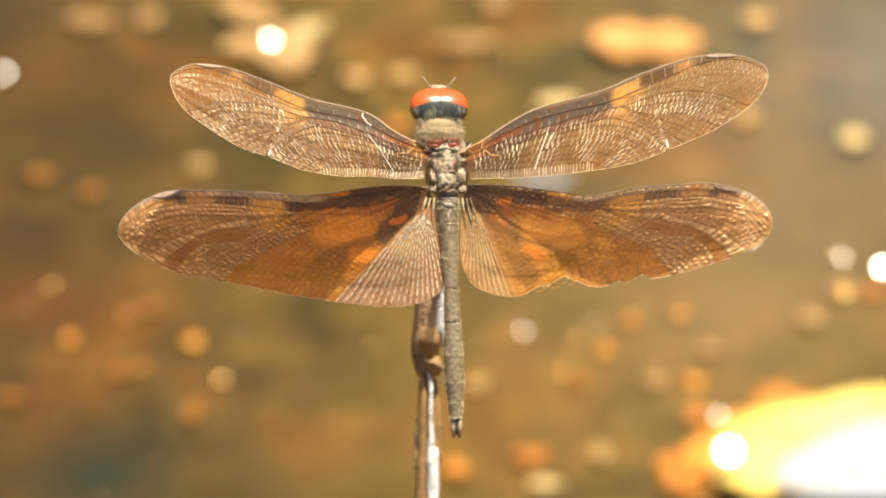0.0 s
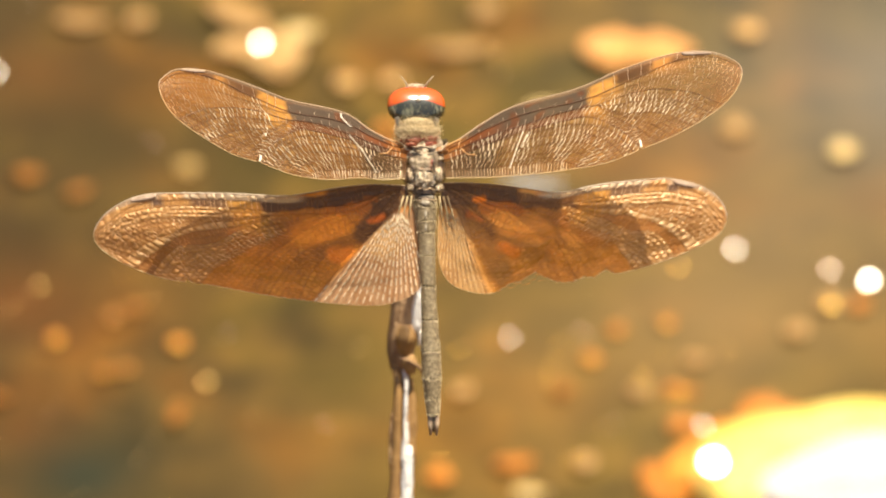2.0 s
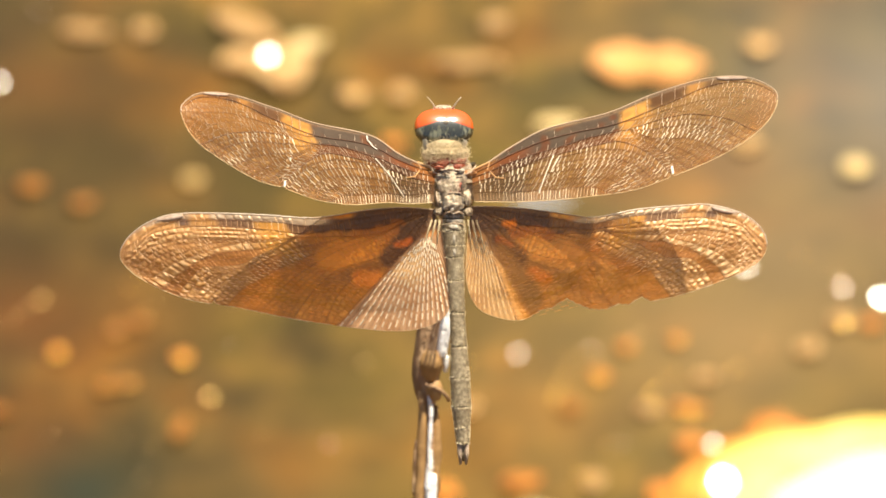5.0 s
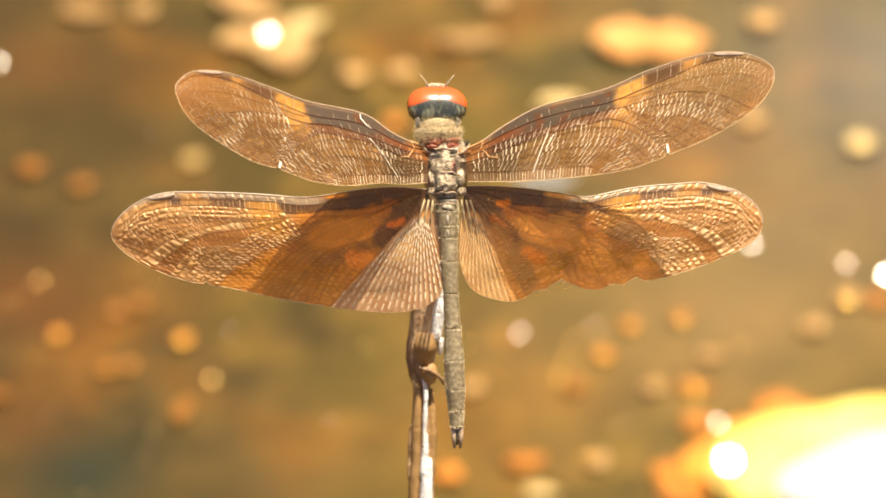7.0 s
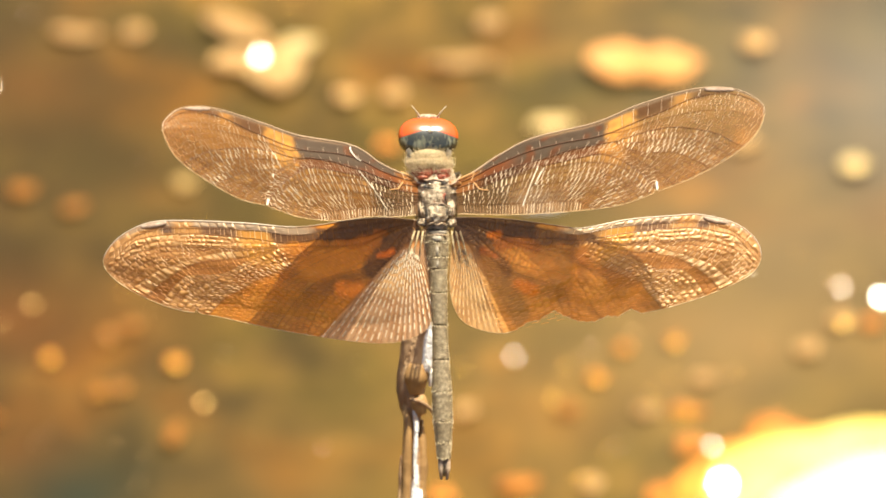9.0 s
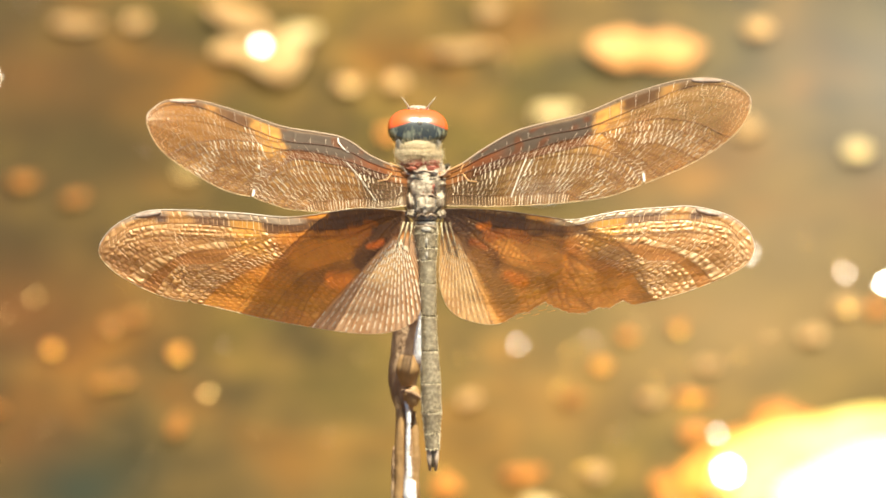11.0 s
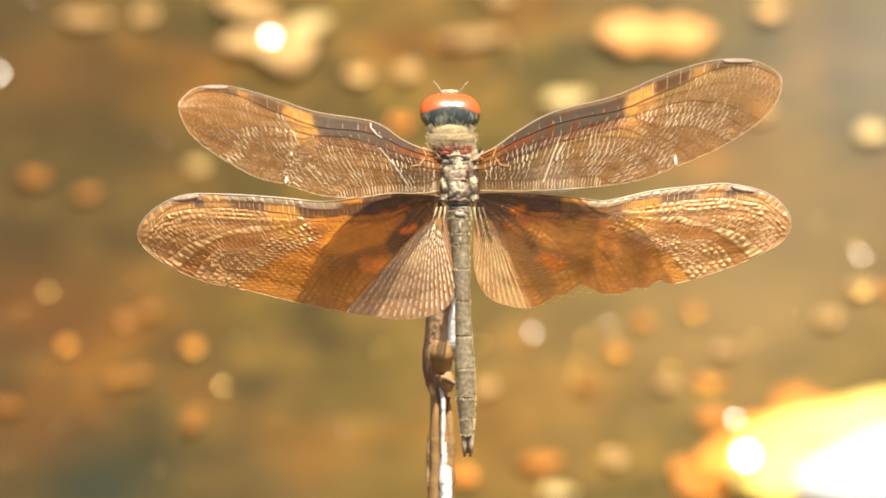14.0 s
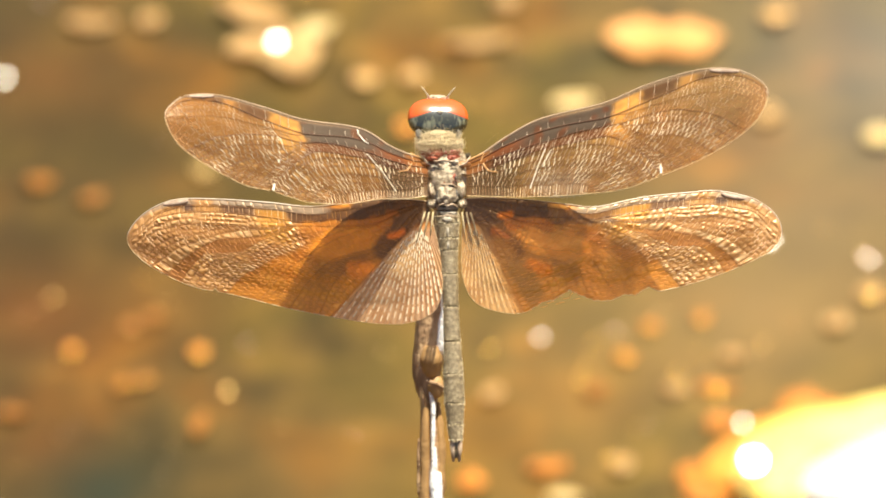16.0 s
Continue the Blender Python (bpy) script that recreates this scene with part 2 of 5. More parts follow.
def net_material():
    """Thin veins, coloured by the wing's pigment round them, with glints painted in."""
    m, n, l, b = material("vein_net", 0.34, 0.0, 0.5)
    at = n.new("ShaderNodeAttribute")
    at.attribute_name = "pigment"
    l.new(at.outputs["Color"], b.inputs["Base Color"])
    return m


M_CROSS = net_material()

# -------------------------------------------------------------- helpers


def part(name, bm, mat, parent=None, label="", smooth=True):
    me = bpy.data.meshes.new(name)
    bm.to_mesh(me)
    bm.free()
    if smooth:
        for p in me.polygons:
            p.use_smooth = True
    me.materials.append(mat)
    ob = new(name, me)
    if parent:
        ob.parent = parent
    if label:
        ob["label"] = label
    return ob


def ellipsoid(c, r, seg=24, rings=14, wobble=0.0, scale=1.0, seed=0):
    bm = bmesh.new()
    bmesh.ops.create_uvsphere(bm, u_segments=seg, v_segments=rings, radius=1)
    for v in bm.verts:
        k = 1 + wobble * noise.noise(v.co * scale + Vector((seed, seed * 1.7, 0)))
        v.co = Vector((c[0] + v.co.x * r[0] * k, c[1] + v.co.y * r[1] * k, c[2] + v.co.z * r[2] * k)) * MM
    return bm


def tube(bm, pts, radii, sides=5):
    """A tube of rings along the points, closed at both ends; points and radii in mm."""
    rings = []
    for i, p in enumerate(pts):
        a, b = Vector(pts[max(i - 1, 0)]), Vector(pts[min(i + 1, len(pts) - 1)])
        d = (b - a).normalized()
        u = d.cross(Vector((0, 0, 1)))
        if u.length < 1e-4:
            u = d.cross(Vector((0, 1, 0)))
        u.normalize()
        w = d.cross(u)
        r = radii[i] if hasattr(radii, "__len__") else radii
        rings.append([bm.verts.new((Vector(p) + (u * math.cos(k) + w * math.sin(k)) * r) * MM)
                      for k in (2 * math.pi * j / sides for j in range(sides))])
    for q, s in zip(rings, rings[1:]):
        for j in range(sides):
            bm.faces.new((q[j], q[(j + 1) % sides], s[(j + 1) % sides], s[j]))
    bm.faces.new(rings[0][::-1])
    bm.faces.new(rings[-1])
    return bm


def spline(pts, f):
    """The point at the fraction f of a smooth curve through the points."""
    n = len(pts) - 1
    x = min(max(f, 0.0), 1.0) * n
    i = min(int(x), n - 1)
    t = x - i
    p = [np.array(pts[min(max(k, 0), n)], float) for k in (i - 1, i, i + 1, i + 2)]
    return 0.5 * (2 * p[1] + (p[2] - p[0]) * t + (2 * p[0] - 5 * p[1] + 4 * p[2] - p[3]) * t * t + (3 * p[1] - p[0] - 3 * p[2] + p[3]) * t ** 3)


def even(pts, after, count=160):
    """The curve through the points, heading for the one after the last, as points at even steps along it."""
    n = len(pts) - 1
    q = np.array([spline([*pts, after], k / 600 * n / (n + 1)) for k in range(601)])
    d = np.concatenate([[0], np.cumsum(np.hypot(*np.diff(q, axis=0).T))])
    s = np.linspace(0, d[-1], count + 1)
    return np.stack([np.interp(s, d, q[:, 0]), np.interp(s, d, q[:, 1])], 1)


def step(a, b, x):
    t = np.clip((x - a) / (b - a), 0.0, 1.0)
    return t * t * (3 - 2 * t)

# --------------------------------------------------------------- ground


def build_ground():
    """One sheet, fine near the twig and wider towards the horizon."""
    bm = bmesh.new()
    n = 120
    ax = [math.sinh(k / n * 9.0) / math.sinh(9.0) * 400 for k in range(-n, n + 1)]
    grid = []
    for y in ax:
        line = []
        for x in ax:
            yy = y + 0.41
            h = 0.0
            far = math.hypot(x, y)
            if far < 0.6:
                h = (noise.noise(Vector((x * 14, yy * 14, 0))) * 0.5 + noise.noise(Vector((x * 60, yy * 60, 3))) * 0.2) * MM * (1 - far / 0.6)
            line.append(bm.verts.new((x, yy, h - 0.0008)))
        grid.append(line)
    for a, b in zip(grid, grid[1:]):
        for i in range(len(a) - 1):
            bm.faces.new((a[i], a[i + 1], b[i + 1], b[i]))
    g = part("ground", bm, M_GROUND)
    return tagged(g, "wet brown silt stream bed with algae and leaf mould", "ground", kind="structure")


build_ground()


def colour_mat(name, dark, light, rough=0.5, spec=0.2):
    return grained(name, [(0.32, dark), (0.68, light)], 160, rough, spec, 0.5, 0.0006, None, 0.12)


M_LEAF = {
    "orange": colour_mat("orange_leaf", (0.42, 0.14, 0.015), (0.66, 0.25, 0.03)),
    "tan": colour_mat("tan_leaf", (0.36, 0.21, 0.075), (0.55, 0.34, 0.13)),
    "cream": colour_mat("cream_leaf", (0.50, 0.34, 0.12), (0.68, 0.52, 0.24)),
    "apricot": colour_mat("apricot_leaf", (0.44, 0.19, 0.045), (0.62, 0.30, 0.09)),
    "rust": colour_mat("rust_leaf", (0.24, 0.090, 0.012), (0.40, 0.165, 0.022)),
    "olive": colour_mat("olive_leaf", (0.28, 0.17, 0.045), (0.42, 0.27, 0.085)),
    "yellow": colour_mat("yellow_leaf", (0.86, 0.54, 0.07), (0.96, 0.74, 0.22), 0.35),
    "pale": colour_mat("bleached_leaf", (0.30, 0.31, 0.33), (0.42, 0.43, 0.46), 0.4),
}


def leaf(kind, x, y, length, width, turn, name="fallen_leaf", label="", lift=1.2):
    """A curled leaf blade with a midrib, lying on the silt."""
    bm = bmesh.new()
    nu, nv = 14, 8
    rnd = random.Random(int(x * 91 + y * 37))
    curl, ph = rnd.uniform(0.4, 1.2), rnd.uniform(0, 6)
    top, low = [], []
    for i in range(nu + 1):
        u = i / nu
        half = width * 0.5 * math.sin(math.pi * min(max(u, 0.02), 0.98) ** 0.85) ** 0.7 * (1 + 0.12 * math.sin(9 * u + ph))
        a, b = [], []
        for j in range(nv + 1):
            v = j / nv * 2 - 1
            z = lift + curl * (abs(v) ** 2 * width * 0.10 + (u - 0.5) ** 2 * length * 0.12) + 0.25 * math.sin(5 * u + 4 * v + ph)
            px = (u - 0.5) * length
            py = v * half
            a.append(bm.verts.new((px * MM, py * MM, z * MM)))
            b.append(bm.verts.new((px * MM, py * MM, (z - 0.22) * MM)))
        top.append(a)
        low.append(b)
    for i in range(nu):
        for j in range(nv):
            bm.faces.new((top[i][j], top[i + 1][j], top[i + 1][j + 1], top[i][j + 1]))
            bm.faces.new((low[i][j], low[i][j + 1], low[i + 1][j + 1], low[i + 1][j]))
    for i in range(nu):
        bm.faces.new((top[i][0], low[i][0], low[i + 1][0], top[i + 1][0]))
        bm.faces.new((top[i][nv], top[i + 1][nv], low[i + 1][nv], low[i][nv]))
    for j in range(nv):
        bm.faces.new((top[0][j], top[0][j + 1], low[0][j + 1], low[0][j]))
        bm.faces.new((top[nu][j], low[nu][j], low[nu][j + 1], top[nu][j + 1]))
    ob = part(name, bm, M_LEAF[kind])
    rib = tube(bmesh.new(), [((u / 8 - 0.5) * length * 0.98, 0, lift + 0.1 + curl * ((u / 8 - 0.5) ** 2 * length * 0.12) + 0.25 * math.sin(5 * u / 8 + ph)) for u in range(9)],
               [0.32 - 0.025 * u for u in range(9)], 5)
    part("midrib", rib, M_LEAF["rust" if kind in ("orange", "tan", "rust") else "cream"], ob)
    ob.matrix_basis = pose(x * MM, y * MM, 0, 0, 0, turn)
    return tagged(ob, label, "leaf", "fallen leaves on the stream bed")


L_OR = "bright orange leaf scrap on wet silt"
L_TAN = "dry tan leaf scrap on wet silt"
L_CREAM = "bleached cream leaf scrap on wet silt"
L_RUST = "rusty brown leaf scrap on wet silt"
L_OLIVE = "yellow-olive leaf scrap on wet silt"

GLINT_LABEL = {"white": "tiny white metallic disc standing in for a sun glint", "gold": "tiny golden metallic disc standing in for a sun glint",
                 "orange": "tiny orange metallic disc standing in for a sun glint", "grey": "tiny grey metallic disc standing in for a sun glint", "pink": "tiny pinkish metallic disc standing in for a sun glint"}


def flake(kind, x, y, d, tilt=0.0, lift=0.0):
    """A thin metallic disc added as a sun glint, resting edge-down in the silt and leaning to the south."""
    rnd = random.Random(int(x * 131 + y * 17))
    bm = bmesh.new()
    n = 12
    rim = [(math.cos(2 * math.pi * k / n) * d * 0.5 * rnd.uniform(0.85, 1.05), math.sin(2 * math.pi * k / n) * d * 0.5 * rnd.uniform(0.85, 1.05)) for k in range(n)]
    top = [bm.verts.new((a * MM, b * MM, 0.12 * MM)) for a, b in rim]
    low = [bm.verts.new((a * 0.96 * MM, b * 0.96 * MM, -0.12 * MM)) for a, b in rim]
    mid = bm.verts.new((0, 0, 0.125 * MM))
    for k in range(n):
        q = (k + 1) % n
        bm.faces.new((top[k], top[q], mid))
        bm.faces.new((low[k], low[q], top[q], top[k]))
    bm.faces.new(low[::-1])
    ob = part("mineral_flake", bm, M_GLINT[kind], smooth=False)
    ob.matrix_basis = pose(x * MM, y * MM, (0.25 * d + 0.9 + lift) * MM, 23.5 + tilt, 4, 0)
    return tagged(ob, GLINT_LABEL[kind], "flake", "shiny flakes on the stream bed")


leaf("tan", -29, 474.5, 15, 10, 100, label="large dry tan leaf on wet silt")
leaf("tan", -36, 478, 9, 6, 25, label=L_TAN, lift=0.5)
leaf("tan", -35.5, 487, 16, 6, -42, label=L_TAN)
leaf("cream", -24.5, 482, 8, 5, 30, label=L_CREAM)
for kind, x, y, ln, wd, turn in (
        ("tan", -15.8, 466.9, 4.6, 4, 20), ("tan", -7.3, 467.6, 5, 4, 70), ("tan", 4.2, 477.8, 12, 3.6, 5), ("tan", 9.9, 491, 5, 4, 40),
        ("apricot", 34.0, 476.5, 14, 11, -8), ("apricot", 41.5, 476.2, 13, 11, 12), ("tan", 58, 484.4, 5.4, 5, 60), ("cream", 73.7, 444.5, 5.4, 5, 10),
        ("cream", 20.7, 457, 8, 5, 15), ("pale", 17.4, 433, 11, 3.0, 0), ("orange", -8.4, 450.9, 4, 4, 30), ("olive", -43.9, 439.5, 4.2, 4, 80),
        ("rust", -55, 393.5, 3, 3, 15), ("rust", -51.5, 396.2, 3, 3, 75), ("orange", -64.9, 387.1, 2.6, 2.4, 50),
        ("orange", -43.7, 385.5, 3.2, 3, 40), ("rust", -56.2, 377.4, 3.4, 3, 0), ("rust", -52.6, 378.2, 3.4, 3, 60),
        ("rust", -43.3, 365.5, 6.5, 2.6, 80), ("orange", 40.3, 391.6, 2.6, 2.6, 25), ("orange", 31.6, 389.6, 2.8, 3, 65),
        ("orange", 27.1, 381.1, 3.2, 3, 0), ("tan", 68.8, 397.8, 4.6, 4, 30), ("orange", 74, 397, 4, 3, 30), ("orange", 42, 371.8, 6, 3, 0), ("tan", 62.7, 389.6, 5, 4, 50),
        ("orange", 36.6, 348.4, 6, 4.4, 70), ("orange", 42, 362, 5, 4.4, 10), ("orange", 1, 348.1, 5, 4.4, 80), ("orange", 13.5, 351.2, 7, 3.6, 10), ("cream", 16.2, 343, 6, 3, 0),
        ("tan", 25.6, 351.5, 4, 3.4, 40), ("orange", 55, 368.3, 6, 3.6, 20), ("tan", 54.6, 452.2, 5, 5, 0), ("tan", -65.1, 487.2, 9, 4, 0),
        ("tan", -54.3, 488.1, 5, 4, 60), ("rust", -72.2, 437.1, 5, 4, 0), ("rust", -63, 431.8, 5, 3, 20), ("rust", -74, 370, 5, 3, 0),
        ("rust", -34, 490, 5, 4, 0), ("tan", 35, 372, 4, 3, 20), ("tan", 45, 381, 4, 3, 20), ("rust", 22, 372, 4, 3, 20), ("tan", 5, 372, 5, 3, 60)):
    leaf(kind, x, y, ln, wd, turn, label={"cream": L_CREAM, "tan": L_TAN, "orange": L_OR, "apricot": "pale orange fallen leaf on wet silt", "rust": L_RUST, "olive": L_OLIVE, "pale": "sun-bleached white leaf scrap on wet silt"}[kind], lift=0.5)
# added reflectors that blur into the bright discs of the sun's glints
for kind, x, y, d, tilt in (
        ("grey", 13.1, 386.3, 0.72, 0), ("pink", 25.7, 388.4, 0.34, 5), ("grey", 52.9, 412.9, 0.80, 0), ("pink", 69.1, 406.6, 0.66, 2), ("white", 75.8, 403.3, 1.2, 0),
        ("pink", 45.5, 361, 0.72, 1), ("white", -80, 469, 1.2, 0), ("gold", -68.7, 401.6, 0.52, 3), ("gold", -38.6, 373.5, 0.56, 1.5),
        ("orange", -43.7, 384, 0.50, 3), ("orange", -64.9, 385.6, 0.45, 4), ("gold", -43.9, 438, 0.38, 7), ("orange", 40.3, 390, 0.42, 4), ("orange", 31.6, 388, 0.38, 5), ("orange", 27.1, 379.6, 0.42, 5),
        ("gold", -15.8, 465.4, 0.48, 4), ("gold", 58, 483, 0.45, 6), ("orange", -52.6, 376.8, 0.36, 6), ("orange", -56.2, 376, 0.36, 6), ("gold", -55, 392, 0.36, 6), ("orange", 42, 370.4, 0.46, 6),
        ("gold", 73.7, 442.8, 0.5, 6), ("orange", 68.8, 396, 0.46, 4), ("orange", -8.4, 449.2, 0.46, 5), ("gold", -7.3, 466, 0.36, 6)):
    flake(kind, x, y, d, tilt)
lot = random.Random(23)
for _ in range(34):
    flake(lot.choice(("orange", "orange", "gold", "pink")), lot.uniform(-86, 86), lot.uniform(334, 500), lot.uniform(0.22, 0.36), lot.uniform(5, 11))
for _ in range(26):
    flake(lot.choice(("orange", "orange", "gold")), lot.gauss(42, 16), lot.gauss(368, 14), lot.uniform(0.26, 0.40), lot.uniform(5, 10))
for _ in range(16):
    flake(lot.choice(("orange", "gold", "gold")), lot.gauss(-58, 12), lot.gauss(395, 25), lot.uniform(0.24, 0.38), lot.uniform(6, 11))
flake("white", -31.5, 474.6, 1.5, 0, 2.6)
flake("white", 46.4, 344.0, 3.0, 0, 4.5)
leaf("orange", 45.5, 352, 20, 10, 62, label="bright orange fallen leaf beside a yellow leaf", lift=0.6)
leaf("orange", 40, 343.5, 10, 7, 20, label=L_OR, lift=0.6)
leaf("orange", 56.5, 364.5, 11, 6, 12, label="orange leaf half under a yellow leaf", lift=0.6)
leaf("yellow", 66, 349, 46, 30, 20, label="large bright yellow fallen leaf bleached by the sun", lift=2.0)
leaf("pale", 73, 341, 40, 20, 18, label="sun-bleached white leaf lying on a yellow leaf", lift=4.6)

# ----------------------------------------------------------------- twig


def build_twig():
    """A half-peeled dead stick, standing in the silt; its own origin is where it enters the ground."""
    axis = Vector((0.08279, 0.45200, 0.88817))
    side = axis.cross(Vector((0, 1, 0))).normalized()
    back = side.cross(axis)

    def centre(z):
        # side points to the west, so the bow goes west
        return axis * z + side * (0.95 * math.exp(-((z - 302.9) / 8) ** 2) - 0.40 * step(302.5, 300, z) * step(200, 270, z) + 0.5 * math.sin(z * 0.05) * step(250, 150, z))

    rows, n, m = [], 220, 20
    bm = bmesh.new()
    length = 320.4
    for i in range(n + 1):
        s = i / n
        z = -25 + s * (length + 25)
        c = centre(z)
        r0 = 2.5 - 1.0 * step(0, length, z) - 0.35 * math.exp(-((z - 300.0) / 3.0) ** 2) - 0.5 * step(308.9, 319.7, z) - 0.50 * step(302.2, 300.4, z) * step(200, 270, z)
        ring = []
        for j in range(m):
            a = 2 * math.pi * j / m
            q = Vector((math.cos(a) * 1.2, math.sin(a) * 1.2, z * 0.16))
            r = r0 * (1 + 0.16 * noise.noise(q) + 0.14 * noise.noise(q * 3.1) + 0.07 * noise.noise(q * 8.0) + 0.10 * max(0, math.sin(z * 0.33)) ** 6)
            ring.append(bm.verts.new((c + (side * math.cos(a) + back * math.sin(a)) * r) * MM))
        rows.append(ring)
    for q, t in zip(rows, rows[1:]):
        for j in range(m):
            bm.faces.new((q[j], q[(j + 1) % m], t[(j + 1) % m], t[j]))
    bm.faces.new(rows[0][::-1])
    bm.faces.new(rows[-1])
    ob = part("twig", bm, M_BARK)

    def strip(name, z0, z1, off, width, mat, label, out=1.75, wav=0.5):
        """A strip of bare wood or loose bark along the stick."""
        b2 = bmesh.new()
        pts, rad = [], []
        k = 16
        for i in range(k + 1):
            z = z0 + (z1 - z0) * i / k
            a = off + 0.18 * math.sin(z * 0.35)
            c = centre(z) + (side * math.cos(a) + back * math.sin(a)) * out
            pts.append(tuple(c))
            rad.append(width * (0.35 + 0.65 * math.sin(math.pi * (i + 0.6) / (k + 1.2)) ** 0.6) * (1 + wav * noise.noise(Vector((z * 0.6, off, 1)))))
        tube(b2, pts, rad, 8)
        return part(name, b2, mat, ob, label)

    # bare wood, with the stick's white sun highlight put into its colour
    strip("peeled_strip", 294.8, 301.6, -1.62, 0.24, M_PEEL, "glossy bare wood strip whitened as a sun highlight", 1.18)
    strip("peeled_strip", 291.0, 296.2, -1.80, 0.38, M_PEEL, "glossy bare wood strip whitened as a sun highlight", 1.05)
    strip("peeled_strip", 278.2, 293.8, -2.10, 0.82, M_PEEL, "glossy bare wood strip whitened as a sun highlight", 0.95)
    strip("bark_strip", 270.0, 302.0, -0.80, 0.62, M_TAN, "thin tan inner bark left on the stick", 0.95, 0.8)
    strip("bark_strip", 284.0, 300.5, -2.75, 0.50, M_TAN, "thin tan inner bark left on the stick", 0.90, 0.9)
    strip("peeled_strip", 305.4, 312.0, -2.40, 0.78, M_PEEL, "glossy bare wood strip whitened as a sun highlight", 1.65)
    strip("peeled_strip", 303.9, 305.6, -2.85, 0.28, M_PEEL, "glossy bare wood chip whitened as a sun highlight", 1.85)
    strip("bark_flake", 303.1, 306.1, -1.75, 1.05, M_TAN, "tan flake of loose bark", 1.25)
    strip("bark_flake", 301.1, 303.1, -2.15, 0.85, M_TAN, "tan flake of loose bark", 1.3)
    strip("loose_bark", 291.5, 297.0, -0.55, 0.16, M_BARK, "thin hanging strip of loose bark", 1.5)
    pts = [tuple(centre(302.7 - 1.6 * (k / 8) ** 2) + (side * math.cos(-1.5 - k / 8 * 1.5) + back * math.sin(-1.5 - k / 8 * 1.5)) * (1.95 + 0.3 * k / 8)) for k in range(9)]
    part("bark_curl", tube(bmesh.new(), pts, 0.2, 6), M_BARK, ob, "dark curl of torn bark")
    tagged(ob, "dark brown half-peeled dead twig standing in silt", "twig")
    return ob


twig = build_twig()

# ------------------------------------------------------------ dragonfly
fly = new("dragonfly")
tagged(fly, "red-eyed dragonfly with amber-brown banded wings perched on a twig", "dragonfly")

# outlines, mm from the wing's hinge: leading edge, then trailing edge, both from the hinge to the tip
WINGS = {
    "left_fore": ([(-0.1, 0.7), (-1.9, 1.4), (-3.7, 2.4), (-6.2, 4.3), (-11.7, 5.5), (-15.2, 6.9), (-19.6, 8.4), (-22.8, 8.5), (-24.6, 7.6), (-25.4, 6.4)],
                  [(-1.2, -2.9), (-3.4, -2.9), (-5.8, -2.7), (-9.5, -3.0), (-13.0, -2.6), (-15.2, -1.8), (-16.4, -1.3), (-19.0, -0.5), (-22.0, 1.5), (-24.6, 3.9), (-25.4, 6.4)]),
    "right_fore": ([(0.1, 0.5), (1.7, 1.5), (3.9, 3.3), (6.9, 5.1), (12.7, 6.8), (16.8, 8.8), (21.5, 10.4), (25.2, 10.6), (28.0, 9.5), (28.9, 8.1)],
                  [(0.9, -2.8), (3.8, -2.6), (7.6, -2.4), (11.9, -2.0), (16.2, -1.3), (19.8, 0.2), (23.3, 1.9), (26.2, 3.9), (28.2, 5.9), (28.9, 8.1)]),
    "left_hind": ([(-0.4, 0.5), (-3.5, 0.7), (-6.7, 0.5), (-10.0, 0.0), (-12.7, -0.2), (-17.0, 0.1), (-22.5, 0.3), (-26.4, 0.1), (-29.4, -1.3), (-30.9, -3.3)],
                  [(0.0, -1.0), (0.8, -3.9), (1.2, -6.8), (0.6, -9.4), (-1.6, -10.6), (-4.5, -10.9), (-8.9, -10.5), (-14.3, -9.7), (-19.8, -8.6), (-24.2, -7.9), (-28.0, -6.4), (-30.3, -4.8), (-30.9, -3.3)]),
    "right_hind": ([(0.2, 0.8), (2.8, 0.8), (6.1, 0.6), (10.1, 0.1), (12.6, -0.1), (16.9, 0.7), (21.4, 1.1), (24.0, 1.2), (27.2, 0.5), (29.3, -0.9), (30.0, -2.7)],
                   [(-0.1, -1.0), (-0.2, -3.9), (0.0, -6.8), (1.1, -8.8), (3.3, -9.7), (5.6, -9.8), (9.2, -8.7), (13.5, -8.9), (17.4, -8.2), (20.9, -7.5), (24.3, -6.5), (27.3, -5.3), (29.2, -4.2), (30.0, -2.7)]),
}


def mix(a, b, k):
    return tuple(x + (y - x) * k for x, y in zip(a, b))


def lay_on(c, colour, k):
    """The colours c, turned towards one colour by the amounts k."""
    return c + (np.array(colour) - c) * np.clip(k, 0, 1)[:, None]


def streak(x, y, x0, y0, x1, y1, half, soft):
    """1 within half of the line between two places on the wing, falling to 0 over soft; mm."""
    dx, dy = x1 - x0, y1 - y0
    f = np.clip(((x - x0) * dx + (y - y0) * dy) / (dx * dx + dy * dy), 0, 1)
    return step(half + soft, half, np.hypot(x - x0 - f * dx, y - y0 - f * dy))


def cloud(x, y, scale, seed):
    return np.array([noise.noise(Vector((a * scale, b * scale, seed))) for a, b in zip(x, y)])


